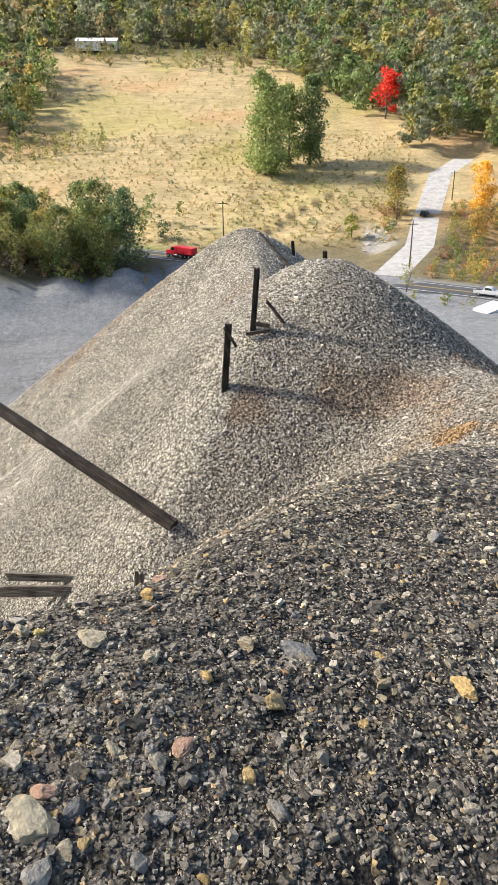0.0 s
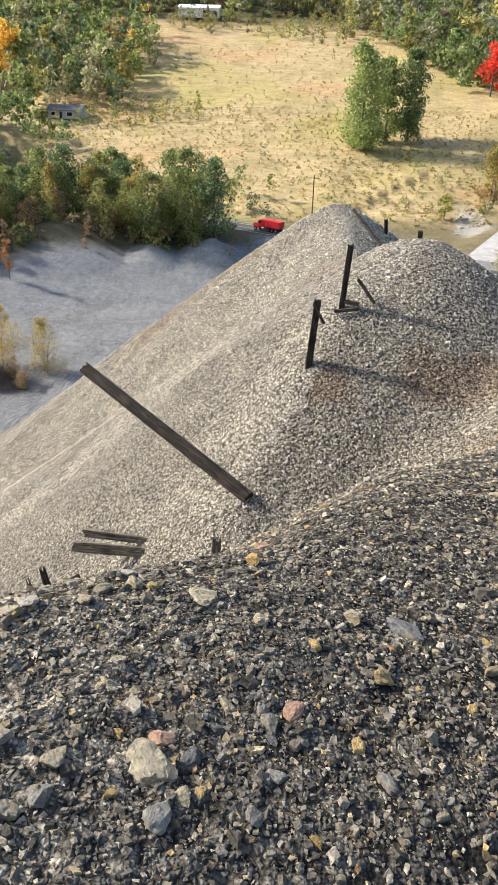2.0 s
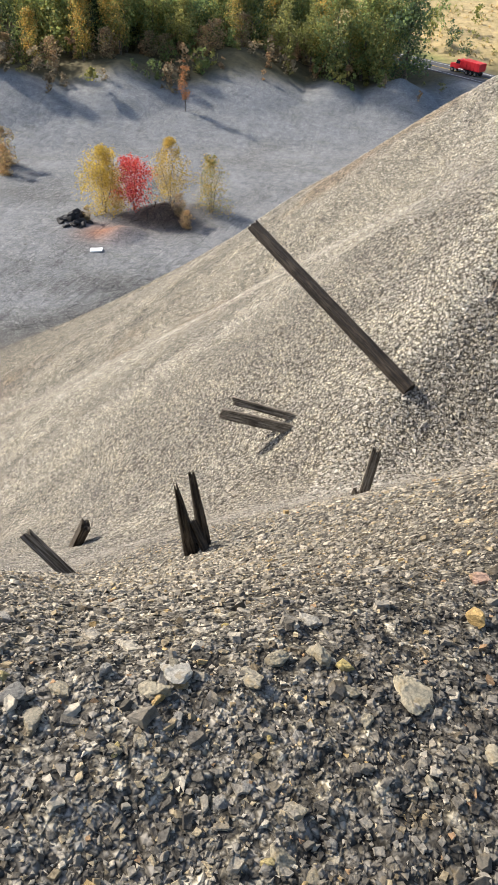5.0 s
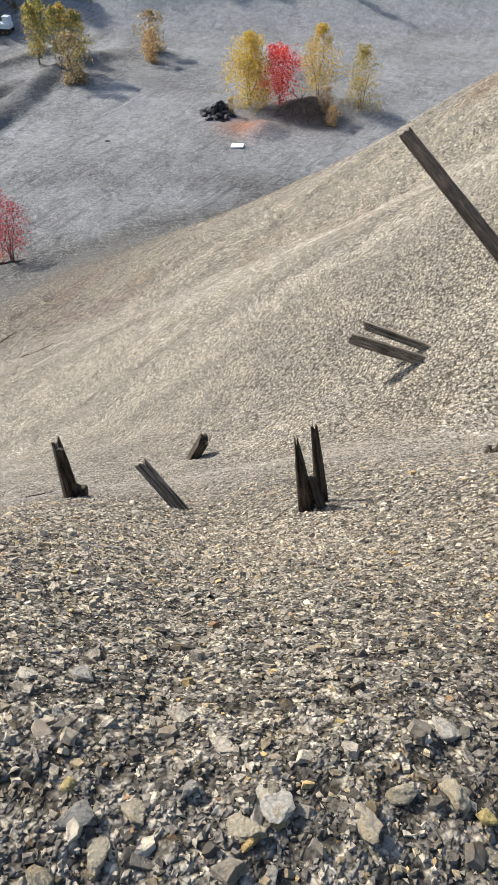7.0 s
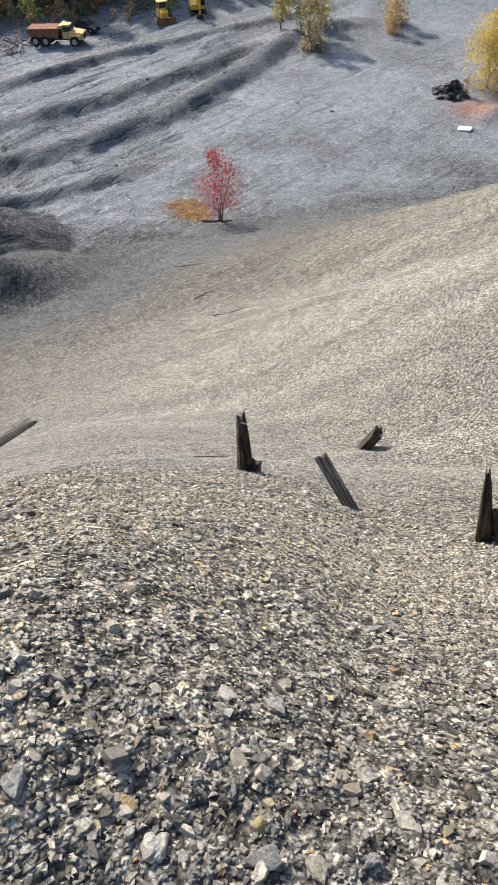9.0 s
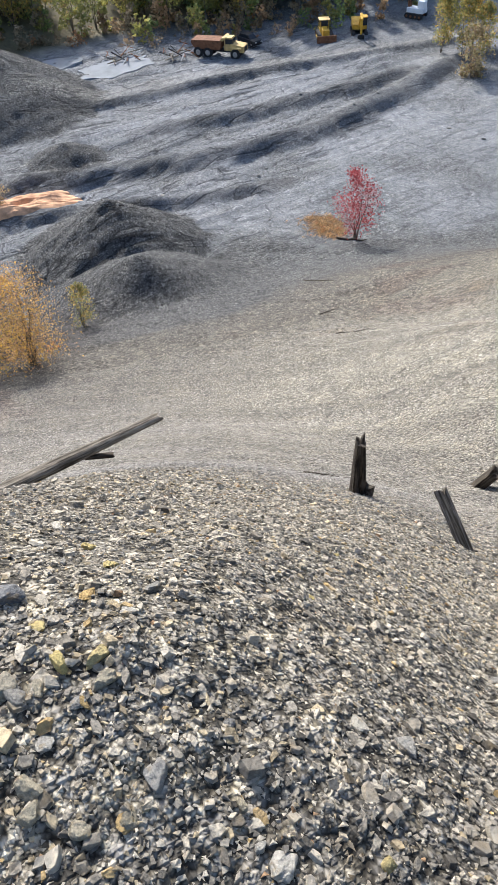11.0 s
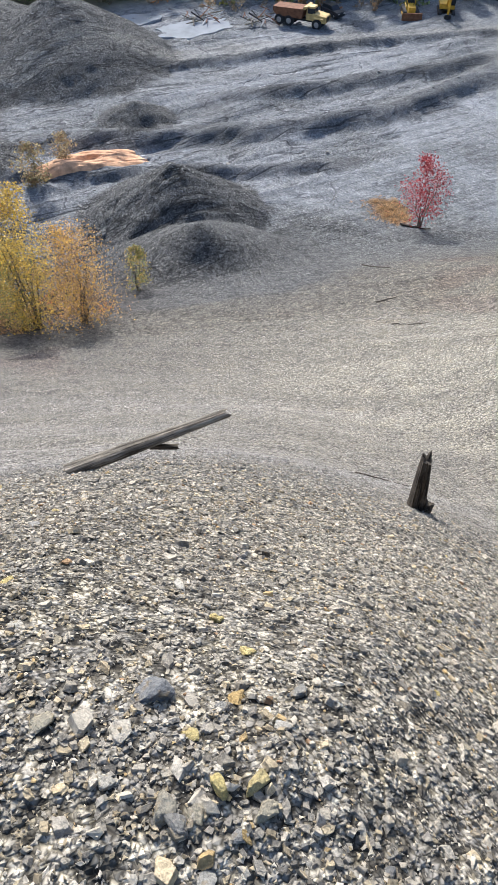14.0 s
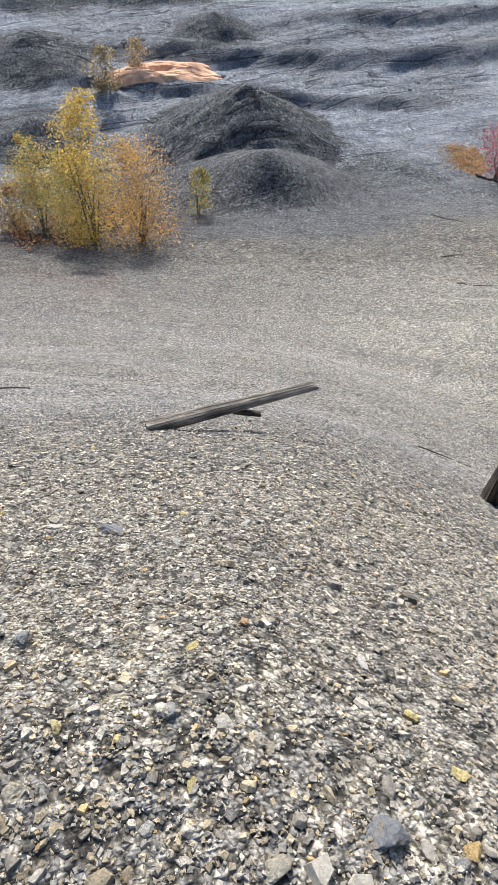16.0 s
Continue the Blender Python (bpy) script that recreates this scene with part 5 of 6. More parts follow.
SILVER = plain("silver_paint", (0.55, 0.55, 0.55), 0.35, 0.2, 0.1, 1.5)
BLACK_PAINT = plain("black_paint", (0.02, 0.022, 0.026), 0.3, 0, 0.3, 1.5)
DIGGER_YELLOW = plain("machine_yellow", (0.62, 0.36, 0.04), 0.5, 0, 0.35, 1.2)
PALE_YELLOW = plain("faded_yellow", (0.60, 0.42, 0.16), 0.55, 0, 0.35, 1.2)
RUSTY = plain("rusty_steel", (0.20, 0.09, 0.045), 0.85, 0.1, 0.5, 2.0)
IRON = plain("black_iron", (0.035, 0.034, 0.034), 0.7, 0.2, 0.4, 2.0)
CLAY = plain("orange_clay", (0.62, 0.36, 0.20), 0.95, 0, 0.45, 0.9)
# pool water: the reflected pale sky is put into its base colour
PUDDLE = plain("sky_pale_water", (0.30, 0.31, 0.32), 0.04, 0.0, 0.2, 0.3)
SHEET = plain("white_sheet", (0.72, 0.72, 0.70), 0.8, 0, 0.15, 1.0)

strip("road", ROAD, 4.9, ASPHALT, "grey two-lane asphalt road through the valley", 0.05)
for off in (-3.7, 3.7):
    strip("lane_line", ROAD, 0.11, ROAD_PAINT, "white edge line painted on the road", 0.062, off)
for off in (-0.16, 0.16):
    strip("lane_line", ROAD, 0.07, plain("yellow_road_paint", (0.5, 0.36, 0.06), 0.7), "yellow centre line painted on the road", 0.062, off)
strip("side_road", SIDE_ROAD, 3.7, OLD_ASPHALT, "bleached side road climbing away from the main road", 0.07)
strip("kerb", ROAD[:2], 0.2, CONCRETE, "pale concrete barrier along the road", 0.65, -7.2)


def utility_pole(at, tall, label):
    z = height_at(*at)
    top = thing("utility_pole", (at[0], at[1], z), label, "utility pole", "roadside poles")
    part("pole", tube((0, 0, -0.5), (0, 0, tall), 0.17, 0.12, 10), OLD_WOOD, top)
    arm = box((-1.2, -0.06, tall - 0.8), (1.2, 0.06, tall - 0.65), 0.01)
    part("crossarm", arm, OLD_WOOD, top)
    for px in (-1.0, 1.0):
        part("insulator", tube((px, 0, tall - 0.65), (px, 0, tall - 0.45), 0.05, 0.03, 8), CONCRETE, top)
    return top


utility_pole((-4.2, 207), 10.5, "bare wooden utility pole beside the road")
utility_pole((40.0, 175), 10.5, "wooden utility pole at the road junction")
utility_pole((64.6, 233.5), 8.5, "short wooden utility pole beside the side road")
utility_pole((-118, 262), 10, "wooden utility pole among trees")
timber("tree_stub", (45.7, 221, height_at(45.7, 221)), (45.5, 221, height_at(45.7, 221) + 5.5), 0.5, 0.5, "dead pale trunk stub beside the side road", "stump", PALE_WOOD, 61, round_log=True, splinter=0.4)


def gable_house(name, at, turn, size, wall_mat, roof_mat, label, doors):
    lx, ly, h, rise = size
    z = height_at(*at) - 0.4
    top = thing(name, (at[0], at[1], z), label, "building", turn=turn)
    bm = bmesh.new()
    for sx in (-1, 1):
        box_into(bm, (min(sx * lx / 2, sx * (lx / 2 - 0.25)), -ly / 2, 0), (max(sx * lx / 2, sx * (lx / 2 - 0.25)), ly / 2, h))
    part("wall", bm, wall_mat, top)
    for sy in (-1, 1):
        bm = bmesh.new()
        y0, y1 = sorted((sy * ly / 2, sy * (ly / 2 - 0.25)))
        box_into(bm, (-lx / 2 + 0.25, y0, 0), (lx / 2 - 0.25, y1, h))
        part("wall", bm, wall_mat, top)
    for sx in (-1, 1):
        bm = bmesh.new()
        x0 = sx * lx / 2 - (0.25 if sx > 0 else 0)
        low = [bm.verts.new((x0 + dx, yy, zz)) for dx in (0, 0.25) for yy, zz in ((-ly / 2, h), (ly / 2, h), (0, h + rise))]
        bm.faces.new(low[:3])
        bm.faces.new(low[3:][::-1])
        for i in range(3):
            j = (i + 1) % 3
            bm.faces.new((low[i], low[j], low[3 + j], low[3 + i]))
        part("gable", bm, wall_mat, top)
    for sy in (-1, 1):
        bm = bmesh.new()
        eave, ridge = Vector((0, sy * (ly / 2 + 0.5), h - rise * 0.5 / (ly / 2))), Vector((0, 0, h + rise + 0.05))
        vs = [bm.verts.new((sx * (lx / 2 + 0.4), p.y, p.z + dz)) for dz in (0, 0.15) for sx, p in ((-1, eave), (1, eave), (1, ridge), (-1, ridge))]
        for f in ((0, 1, 2, 3), (7, 6, 5, 4), (0, 4, 5, 1), (1, 5, 6, 2), (2, 6, 7, 3), (3, 7, 4, 0)):
            bm.faces.new([vs[i] for i in f])
        part("roof", bm, roof_mat, top)
    for kind, px, w, z0, z1, side in doors:
        ob = part(kind, box((px - w / 2, side * ly / 2 - 0.06, z0), (px + w / 2, side * ly / 2 + 0.06, z1), 0.02), GLASS, top)
        if kind == "window":
            bm = bmesh.new()
            for a, b in (((px - w / 2 - 0.1, z0 - 0.1), (px + w / 2 + 0.1, z0)), ((px - w / 2 - 0.1, z1), (px + w / 2 + 0.1, z1 + 0.1)), ((px - w / 2 - 0.1, z0), (px - w / 2, z1)), ((px + w / 2, z0), (px + w / 2 + 0.1, z1))):
                box_into(bm, (a[0], side * ly / 2 - 0.08, a[1]), (b[0], side * ly / 2 + 0.08, b[1]))
            part("frame", bm, WHITE, ob)
    return top


gable_house("barn", (-76, 458), 4, (22, 12, 4.6, 1.8), WHITE, WHITE, "long white metal barn with a low roof by woods", [("door", 4, 3.2, 0.3, 3.6, -1), ("door", 8.4, 2.6, 0.3, 3.4, -1), ("window", -5, 1.2, 1.6, 2.8, -1)])
gable_house("bungalow", (-96.5, 287), -8, (13, 8, 2.9, 1.6), CONCRETE, SLATE, "low house with a dark roof in front of dark woods", [("window", -4, 1.6, 1.0, 2.2, -1), ("door", -1, 1.0, 0.2, 2.3, -1), ("window", 2.5, 2.2, 1.0, 2.2, -1)])
gable_house("house", (-139, 318), 20, (9, 8, 5.6, 2.2), WHITE, SLATE, "white two-storey house half hidden by trees", [("window", -2.4, 1.1, 1.0, 2.3, -1), ("window", 2.4, 1.1, 1.0, 2.3, -1), ("window", -2.4, 1.1, 3.6, 4.9, -1), ("window", 2.4, 1.1, 3.6, 4.9, -1), ("door", 0, 1.0, 0.2, 2.3, -1)])
for ob in lay_stones([(px, py, s, 50 * k, k, (0, 0), "white") for k, (px, py, s) in enumerate([(36, 210, 2.6), (39, 206, 1.6), (35, 204, 1.3), (41, 211, 1.1), (33.5, 200, 1.0), (44, 217, 1.8)])]):
    tagged(ob, "pale grey boulder beside the side road", "boulder", "boulders by the side road")


# ---------------------------------------------------------------- vehicles and machines
def wheel(parent, x, y, r, w):
    tyre = part("wheel", tube((x, y - w / 2, r), (x, y + w / 2, r), r, r, 18), RUBBER, parent)
    side = -1 if y < 0 else 1
    part("rim", tube((x, y + side * w * 0.4, r), (x, y + side * w * 0.54, r), r * 0.55, r * 0.5, 14), CHROME, tyre)
    return tyre


def profile(points, half, inset=0.0):
    """A body from a side outline of x, z points, pulled in towards the top."""
    bm = bmesh.new()
    top = max(z for _, z in points)
    sides = []
    for s in (-1, 1):
        sides.append([bm.verts.new((x, s * (half - inset * max(0, z - 0.9) / max(0.1, top - 0.9)), z)) for x, z in points])
    n = len(points)
    bm.faces.new(sides[0])
    bm.faces.new(sides[1][::-1])
    for k in range(n):
        bm.faces.new((sides[0][k], sides[1][k], sides[1][(k + 1) % n], sides[0][(k + 1) % n]))
    bmesh.ops.recalc_face_normals(bm, faces=bm.faces)
    bmesh.ops.bevel(bm, geom=list(bm.edges), offset=0.05, segments=2, affect="EDGES")
    return bm


def motor_car(name, at, turn, paint, label, kind):
    z = height_at(*at) + 0.06
    top = thing(name, (at[0], at[1], z), label, kind, turn=turn)
    if kind == "pickup truck":
        part("body", profile([(-2.9, 0.5), (2.9, 0.5), (2.9, 1.0), (2.7, 1.15), (1.2, 1.2), (-2.9, 1.15)], 0.98), paint, top)
        part("cab", profile([(-0.9, 1.15), (1.25, 1.15), (0.6, 1.85), (-0.75, 1.85)], 0.92, 0.18), paint, top)
        part("window", profile([(-0.78, 1.25), (1.05, 1.25), (0.52, 1.76), (-0.68, 1.76)], 0.94, 0.18), GLASS, top)
        part("bed", box((-2.8, -0.8, 1.10), (-1.0, 0.8, 1.17), 0.01), BLACK_PAINT, top)
        axles = (-1.85, 1.85)
    else:
        part("body", profile([(-2.3, 0.35), (2.3, 0.35), (2.35, 0.8), (2.2, 1.0), (1.1, 1.08), (-2.3, 1.1)], 0.92), paint, top)
        part("cab", profile([(-2.15, 1.05), (1.1, 1.05), (0.35, 1.68), (-1.9, 1.7)], 0.88, 0.18), paint, top)
        part("window", profile([(-2.0, 1.14), (0.9, 1.14), (0.28, 1.6), (-1.8, 1.61)], 0.9, 0.18), GLASS, top)
        axles = (-1.4, 1.45)
    for ax in axles:
        for s in (-1, 1):
            wheel(top, ax, s * 0.82, 0.38, 0.26)
    for s in (-1, 1):
        part("headlight", box((axles[1] + 0.88, s * 0.62 - 0.16, 0.75), (axles[1] + 1.06, s * 0.62 + 0.16, 0.92), 0.02), CHROME, top)
    return top


ALONG = math.degrees(math.atan2(-48, 72))


def dump_truck(at, turn):
    z = height_at(*at) + 0.06
    top = thing("dump_truck", (at[0], at[1], z), "red dump truck with a high tipping body on the road", "dump truck", turn=turn)
    part("chassis", box((-4.2, -0.5, 0.65), (4.0, 0.5, 0.95), 0.03), IRON, top)
    part("hood", profile([(2.3, 0.75), (4.1, 0.75), (4.1, 1.7), (2.3, 1.95)], 0.85), RED_PAINT, top)
    part("cab", profile([(0.9, 0.8), (2.4, 0.8), (2.4, 1.9), (2.1, 2.75), (0.9, 2.75)], 1.1, 0.08), RED_PAINT, top)
    part("window", profile([(1.2, 1.85), (2.42, 1.85), (2.16, 2.6), (1.2, 2.6)], 1.12, 0.06), GLASS, top)
    bed = part("bed", profile([(-4.4, 1.1), (0.7, 1.1), (0.75, 2.9), (-4.5, 2.7)], 1.22), RED_PAINT, top)
    for k in range(5):
        for s in (-1, 1):
            px = -4.0 + k * 1.05
            part("rib", box((px, s * 1.22 - 0.06, 1.15), (px + 0.12, s * 1.22 + 0.06, 2.7), 0.01), RED_PAINT, bed)
    for s in (-1, 1):
        part("fuel_tank", tube((0.2, s * 0.95, 0.75), (1.3, s * 0.95, 0.75), 0.3, 0.3, 14), CHROME, top)
        part("exhaust_stack", tube((0.8, s * 0.9, 1.0), (0.8, s * 0.9, 3.3), 0.07, 0.07, 8), CHROME, top)
        for ax in (-3.4, -2.2, -1.0, 3.2):
            wheel(top, ax, s * 0.95, 0.5, 0.34)
    return top


dump_truck((-15.0, 193.0), 180 + ALONG)
motor_car("pickup_truck", (50.2, 147.6), ALONG, SILVER, "silver pickup truck on the road", "pickup truck")
motor_car("estate_car", (54.4, 224), 65, BLACK_PAINT, "dark car on the side road", "car")
motor_car("off_roader", (-124.5, 78.0), 8, BLACK_PAINT, "black off-road car parked beside a hauler", "car")


def hauler(at, turn):
    top = thing("articulated_hauler", (at[0], at[1], height_at(*at)), "yellow articulated hauler with a rusty tipping body", "dump truck", turn=turn)
    part("frame", box((-4.6, -0.6, 0.9), (4.2, 0.6, 1.3), 0.04), IRON, top)
    part("hood", profile([(2.3, 1.1), (4.7, 1.1), (4.7, 2.1), (2.3, 2.4)], 1.15), PALE_YELLOW, top)
    part("cab", profile([(1.0, 1.2), (2.6, 1.2), (2.5, 3.3), (1.1, 3.3)], 0.85, 0.06), PALE_YELLOW, top)
    part("window", profile([(1.2, 2.2), (2.63, 2.2), (2.53, 3.1), (1.25, 3.1)], 0.88, 0.06), GLASS, top)
    part("grille", box((4.68, -0.7, 1.2), (4.76, 0.7, 1.95), 0.02), IRON, top)
    part("bed", profile([(-4.9, 2.2), (-4.2, 1.4), (0.4, 1.4), (0.8, 2.9), (-4.9, 2.75)], 1.4), RUSTY, top)
    part("canopy", profile([(0.4, 2.8), (1.0, 2.8), (1.4, 3.3), (0.8, 3.35)], 1.35), PALE_YELLOW, top)
    for s in (-1, 1):
        part("fender", box((2.6, s * 1.3 - 0.3, 1.75), (4.3, s * 1.3 + 0.3, 1.9), 0.04), PALE_YELLOW, top)
        for ax in (-3.7, -1.9, 3.2):
            wheel(top, ax, s * 1.15, 0.85, 0.6)
    return top


def track(parent, y, length, r, w):
    bm = bmesh.new()
    ring = []
    for k in range(24):
        a = k / 24 * math.tau
        c = math.copysign(length / 2 - r, math.cos(a))
        ring.append((c + r * math.cos(a), r + r * math.sin(a)))
    sides = [[bm.verts.new((px, y + s * w / 2, pz)) for px, pz in ring] for s in (-1, 1)]
    for k in range(24):
        bm.faces.new((sides[0][k], sides[1][k], sides[1][(k + 1) % 24], sides[0][(k + 1) % 24]))
    bm.faces.new(sides[0][::-1])
    bm.faces.new(sides[1])
    belt = part("track", bm, IRON, parent)
    for k in range(4):
        px = -length / 2 + r + k * (length - 2 * r) / 3
        part("roller", tube((px, y - w * 0.52, r * 0.9), (px, y + w * 0.52, r * 0.9), r * 0.5, r * 0.5, 10), RUSTY, belt)


def bulldozer(at, turn):
    top = thing("bulldozer", (at[0], at[1], height_at(*at)), "yellow bulldozer with its blade lowered on coal dirt", "bulldozer", turn=turn)
    for s in (-1, 1):
        track(top, s * 1.1, 4.2, 0.55, 0.6)
        part("push_arm", box((0.2, s * 1.5 - 0.09, 0.45), (3.0, s * 1.5 + 0.09, 0.7), 0.02), DIGGER_YELLOW, top)
    part("hood", profile([(0.2, 0.7), (2.2, 0.7), (2.2, 1.8), (0.2, 2.0)], 0.6), DIGGER_YELLOW, top)
    part("body", box((-1.9, -0.8, 0.6), (0.3, 0.8, 1.5), 0.05), DIGGER_YELLOW, top)
    part("cab", box((-1.3, -0.75, 1.5), (0.2, 0.75, 2.9), 0.05), GLASS, top)
    for px in (-1.3, 0.14):
        for py in (-0.74, 0.68):
            part("cab_post", box((px - 0.03, py - 0.02, 1.5), (px + 0.09, py + 0.08, 2.95)), DIGGER_YELLOW, top)
    part("canopy", box((-1.5, -0.95, 2.92), (0.4, 0.95, 3.06), 0.03), PALE_YELLOW, top)
    part("blade", profile([(2.95, 0.05), (3.2, 0.0), (3.12, 0.6), (3.25, 1.2), (3.0, 1.2)], 1.75), RUSTY, top)
    part("exhaust_stack", tube((1.3, 0.3, 1.9), (1.3, 0.3, 2.7), 0.06), IRON, top)
    return top


def excavator(at, turn):
    top = thing("excavator", (at[0], at[1], height_at(*at)), "yellow excavator with a dark bucket in the pit", "excavator", turn=turn)
    for s in (-1, 1):
        track(top, s * 1.15, 4.4, 0.5, 0.6)
    part("turntable", tube((0, 0, 0.9), (0, 0, 1.2), 0.9, 0.9, 18), IRON, top)
    part("house", profile([(-2.6, 1.2), (1.2, 1.2), (1.2, 2.0), (-2.3, 2.5), (-2.6, 2.3)], 1.3), DIGGER_YELLOW, top)
    part("cab", box((0.0, 0.35, 1.9), (1.5, 1.3, 3.2), 0.06), GLASS, top)
    part("cab_roof", box((-0.05, 0.3, 3.2), (1.55, 1.35, 3.32), 0.03), DIGGER_YELLOW, top)
    part("boom", profile([(0.9, 1.7), (1.3, 1.6), (3.4, 3.9), (5.0, 3.7), (5.0, 4.0), (3.2, 4.5)], 0.22), DIGGER_YELLOW, top)
    part("stick", profile([(4.7, 4.1), (5.1, 4.0), (4.6, 1.3), (4.35, 1.35)], 0.18), DIGGER_YELLOW, top)
    part("bucket", profile([(4.2, 1.3), (4.9, 1.4), (4.8, 0.5), (4.0, 0.3), (3.7, 0.8)], 0.55), IRON, top)
    part("ram", tube((1.6, 0.25, 1.9), (3.0, 0.25, 3.6), 0.08), CHROME, top)
    return top


def drill_rig(at, turn):
    top = thing("drill_rig", (at[0], at[1], height_at(*at)), "white drill rig with a rusty red mast", "drill rig", turn=turn)
    for s in (-1, 1):
        track(top, s * 1.0, 3.6, 0.45, 0.5)
    part("body", box((-1.8, -0.9, 0.9), (1.6, 0.9, 1.7), 0.05), WHITE, top)
    part("cab", box((-1.7, -0.8, 1.7), (-0.4, 0.5, 2.9), 0.05), WHITE, top)
    mast = part("mast", box((1.2, -0.3, 0.8), (1.75, 0.3, 9.0), 0.03), RUSTY, top)
    for k in range(7):
        part("rung", box((1.1, -0.36, 1.6 + k), (1.85, 0.36, 1.7 + k)), IRON, mast)
    return top


hauler((-123.0, 71.0), 38)
bulldozer((-119.0, 90.5), -28)
excavator((-117.2, 97.0), -34)
drill_rig((-117.0, 110.5), 200)


# ---------------------------------------------------------------- odds and ends in the pit
def heap(name, at, size, tall, material, label, seed, category="pile", turn=0.0):
    """A lumpy low heap on the ground."""
    bm = bmesh.new()
    n, m = 34, 26
    grid = []
    c, s = math.cos(math.radians(turn)), math.sin(math.radians(turn))
    us, vs = np.meshgrid(np.linspace(-1, 1, n), np.linspace(-1, 1, m), indexing="ij")
    x = at[0] + us * size[0] * c - vs * size[1] * s
    y = at[1] + us * size[0] * s + vs * size[1] * c
    fall = np.clip(1 - (us ** 2 + vs ** 2) * (1 + 0.5 * vnoise(us * 2 + seed, vs * 2, seed)), -0.2, 1)
    z = ground_height(x.ravel(), y.ravel()).reshape(x.shape) - 0.15 + tall * fall ** 1 * (0.75 + 0.6 * fbm(us * 3 + seed, vs * 3, seed + 2)) * (fall > 0) + 0.3 * np.minimum(fall, 0)
    for i in range(n):
        grid.append([bm.verts.new((x[i, j], y[i, j], z[i, j])) for j in range(m)])
    for i in range(n - 1):
        for j in range(m - 1):
            bm.faces.new((grid[i][j], grid[i + 1][j], grid[i + 1][j + 1], grid[i][j + 1]))
    return tagged(part(name, bm, material), label, category)


heap("clay_mound", (-90, 22.5), (3.2, 8.0), 1.5, CLAY, "pale orange mound of clay in the pit", 3, turn=-4)
r = random.Random(3)
LUMP = [m.copy() for m in ROCKS[:5]]
for m in LUMP:
    m.materials.clear()
    m.materials.append(IRON)
for k in range(46):
    a, d = r.uniform(0, math.tau), 2.6 * r.random() ** 0.7
    px, py = -61.5 + d * math.cos(a), 97.4 + d * math.sin(a)
    ob = new("boulder", LUMP[k % 5])
    ob.matrix_basis = pose(px, py, height_at(px, py) + 0.5 * max(0, 1 - d / 2.6), r.uniform(-30, 30), r.uniform(-30, 30), r.uniform(0, 360)) @ Matrix.Scale(r.uniform(0.6, 1.3), 4)
    tagged(ob, "black lump of coal rock in a low pile", "boulder", "coal rocks beside the birches")


def pool(at, size, label, seed):
    bm = bmesh.new()
    r = random.Random(seed)
    z = sorted(height_at(at[0] + size[0] * a, at[1] + size[1] * b) for a in (-0.7, 0, 0.7) for b in (-0.7, 0, 0.7))[5] + 0.04
    ring = [bm.verts.new((at[0] + size[0] * math.cos(k / 20 * math.tau) * r.uniform(0.7, 1.1), at[1] + size[1] * math.sin(k / 20 * math.tau) * r.uniform(0.7, 1.1), z)) for k in range(20)]
    face = bm.faces.new(ring)
    low = bmesh.ops.extrude_face_region(bm, geom=[face])["geom"]
    for v in low:
        if isinstance(v, bmesh.types.BMVert):
            v.co.z -= 0.8
    bmesh.ops.recalc_face_normals(bm, faces=bm.faces)
    return tagged(part("water", bm, PUDDLE), label, "pool", kind="structure")


pool((-130, 54), (4.5, 8.0), "pool whose grey colour stands in for the mirrored pale sky", 4)
pool((-138, 46), (3.0, 5.0), "shallow pool in the grey that stands in for mirrored sky", 6)


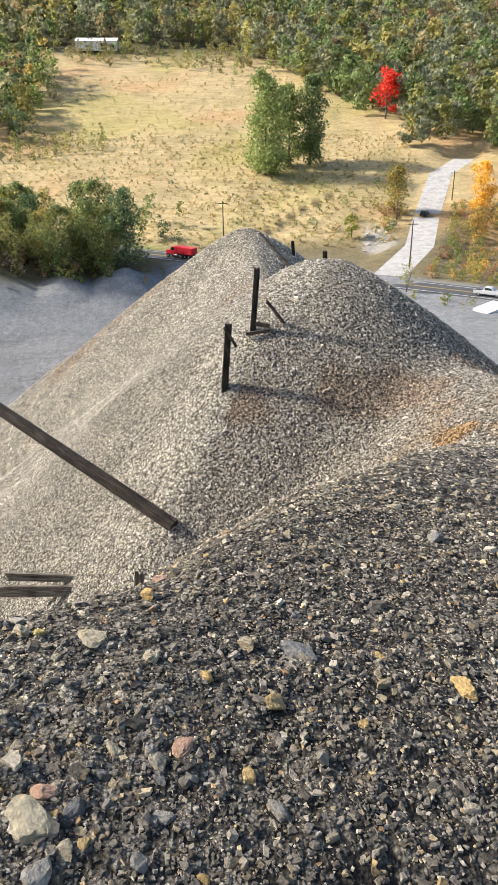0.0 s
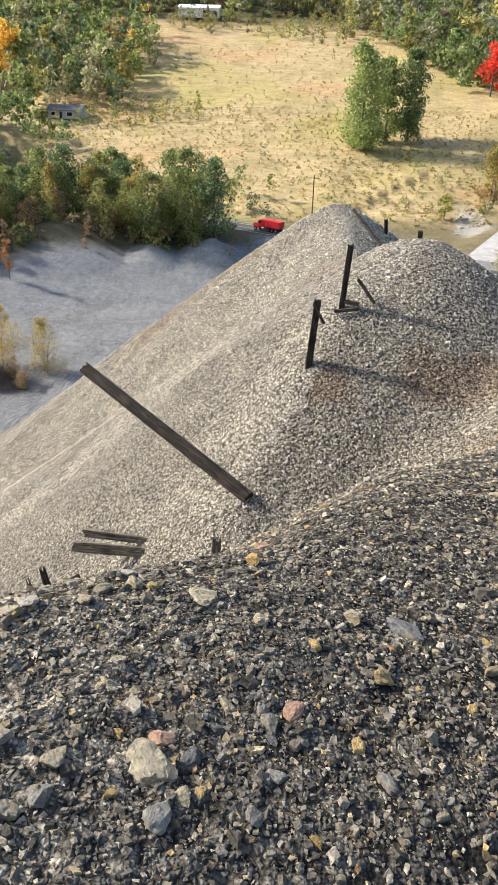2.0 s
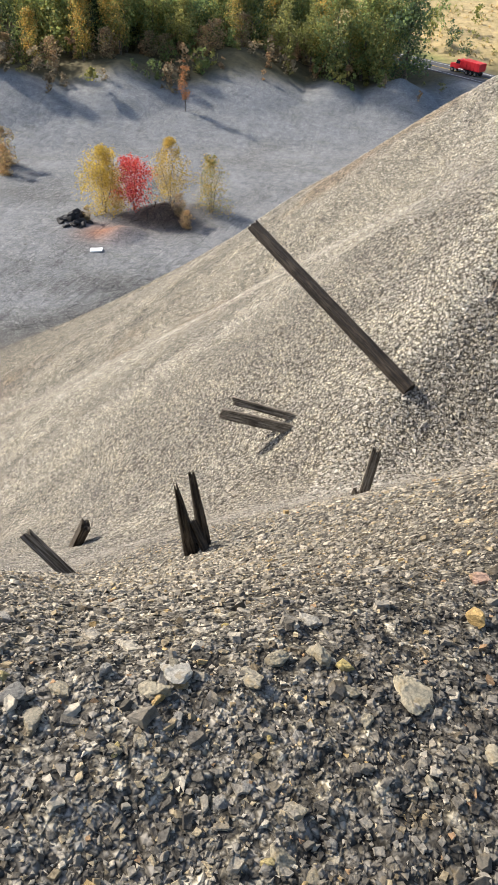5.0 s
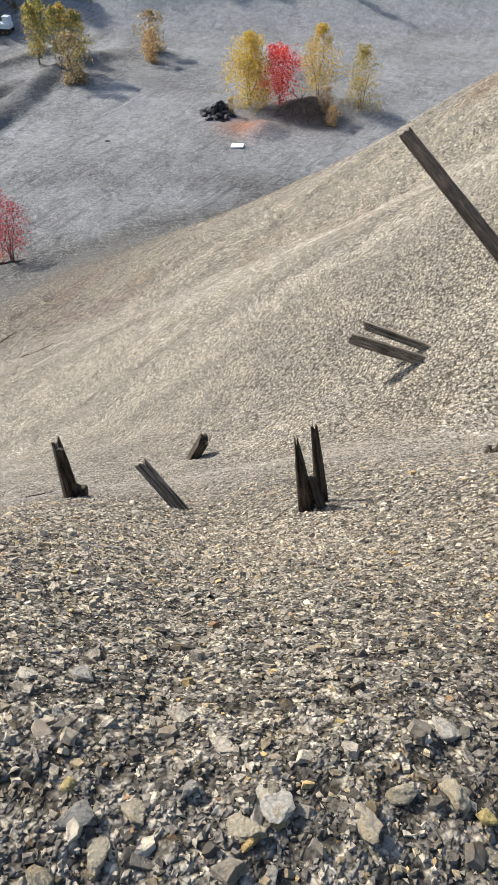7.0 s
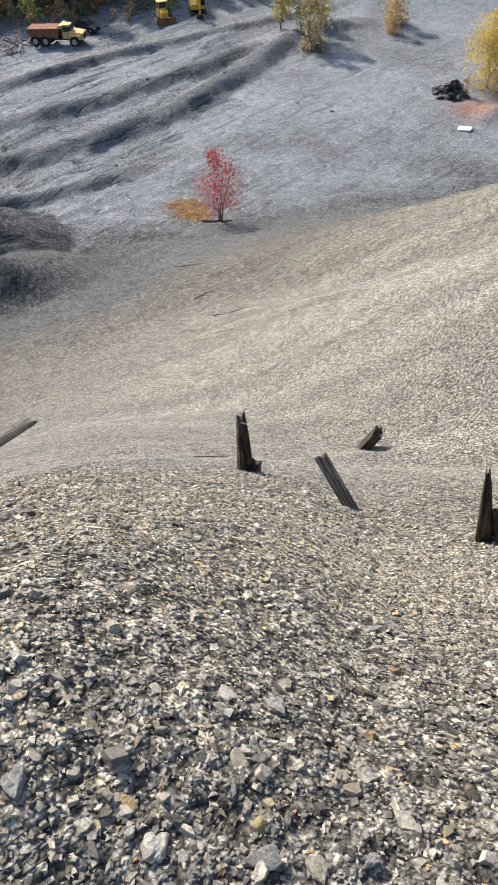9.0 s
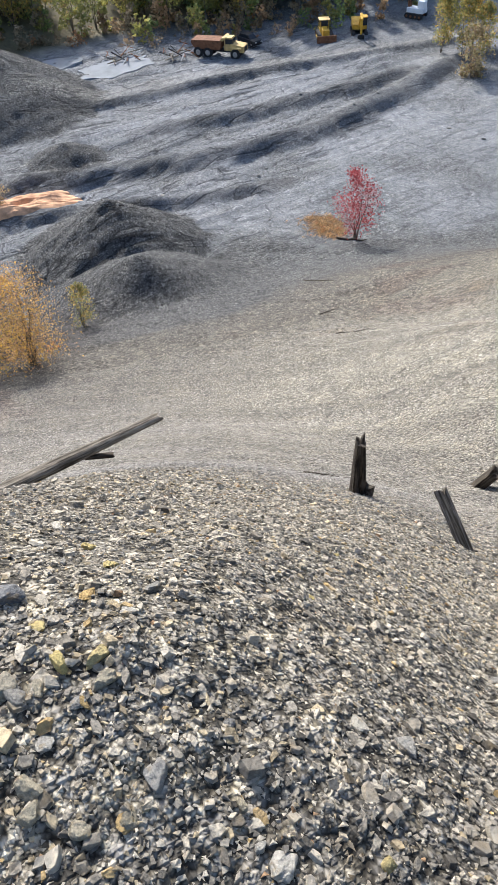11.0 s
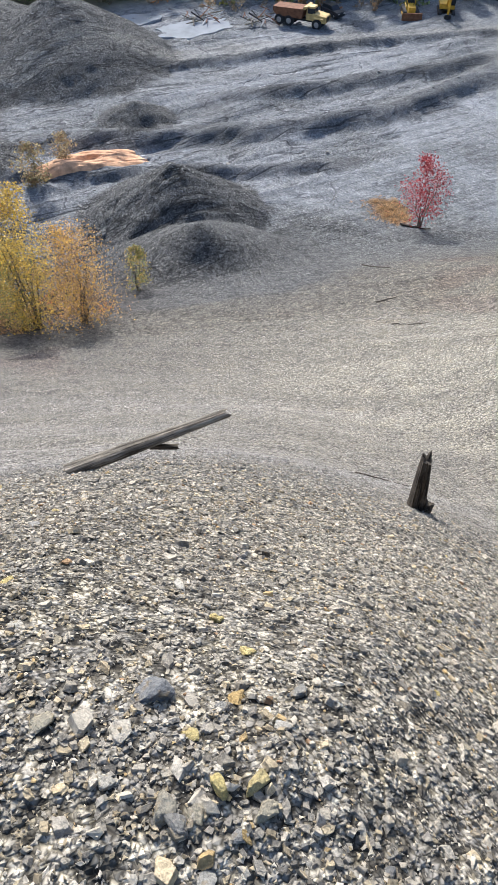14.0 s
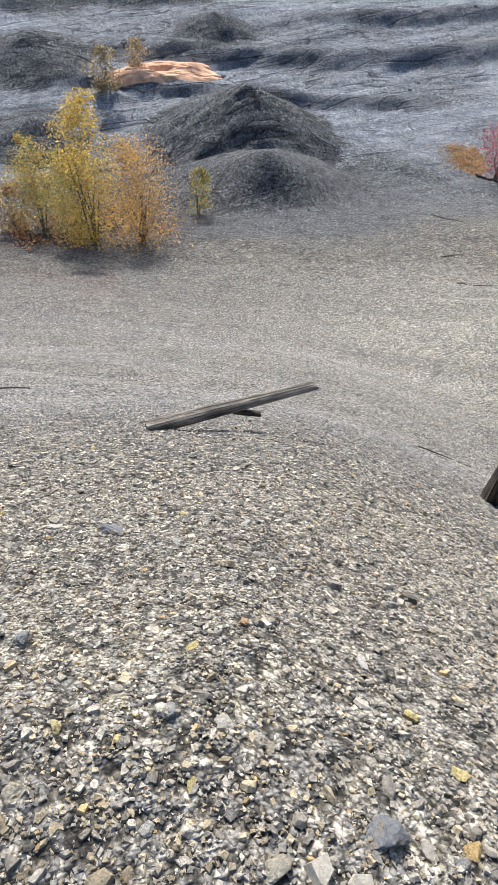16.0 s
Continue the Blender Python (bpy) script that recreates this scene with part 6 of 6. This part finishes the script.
def scrap_pile(at):
    top = thing("scrap_pile", (at[0], at[1], height_at(*at)), "tangle of grey scrap timber and steel", "scrap")
    r = random.Random(9)
    for k in range(26):
        a, t = r.uniform(0, math.tau), r.uniform(-0.35, 0.5)
        p = Vector((r.uniform(-2.5, 2.5), r.uniform(-2.5, 2.5), r.uniform(0.1, 1.2)))
        d = Vector((math.cos(a) * math.cos(t), math.sin(a) * math.cos(t), math.sin(t))) * r.uniform(1.0, 2.4)
        part("scrap_bar", tube(p - d * 0.5, p + d, r.uniform(0.05, 0.16), r.uniform(0.05, 0.14), 6), r.choice([PALE_WOOD, RUSTY, IRON, CONCRETE]), top)


scrap_pile((-127.5, 65.5))
scrap_pile((-133.0, 57.0))
for k, (px, py, w, label) in enumerate([(-53.2, 88.6, 0.9, "white slab lying at the foot of the bank"), (47.5, 137.5, 3.0, "white sheet spread over a heap below the road")]):
    z = height_at(px, py)
    bm = box((-w, -w * 0.6, -0.1), (w, w * 0.6, 0.12 + 0.4 * k), 0.06)
    ob = part("slab" if k == 0 else "sheet", bm, SHEET)
    ob.matrix_basis = pose(px, py, z + 0.1, 4, -6, 20 + 15 * k)
    tagged(ob, label, "slab" if k == 0 else "tarpaulin")
r = random.Random(44)
for k in range(14):
    a, b = r.uniform(-60, -52), r.uniform(2, 12)
    timber("branch", (a, b, height_at(a, b) + 0.1), (a + r.uniform(-1.5, 1.5), b + r.uniform(-1.5, 1.5), height_at(a, b) + 0.2 + 0.6 * r.random()), 0.1, 0.08, "dead branch in a heap under the birches", "branch", OLD_WOOD if k % 3 else PALE_WOOD, 70 + k, round_log=True, splinter=0.05, sink=0.1)
for k in range(12):
    a, b = r.uniform(-54, -44), r.uniform(99, 106)
    timber("branch", (a, b, height_at(a, b) + 0.1), (a + r.uniform(-2, 2), b + r.uniform(-1, 2), height_at(a, b) + 0.3 + r.random()), 0.14, 0.1, "dark fallen limb on the mound under the birches", "branch", OLD_WOOD, 90 + k, round_log=True, splinter=0.05, sink=0.1)
for ob in lay_stones([(r.uniform(-100, -62), r.uniform(18, 110), r.uniform(0.25, 0.6), 70 * k, k, (0, 0), "slate" if k % 3 else "grey") for k in range(40)]):
    tagged(ob, "loose block on the coal dirt of the pit", "boulder", "blocks in the pit")
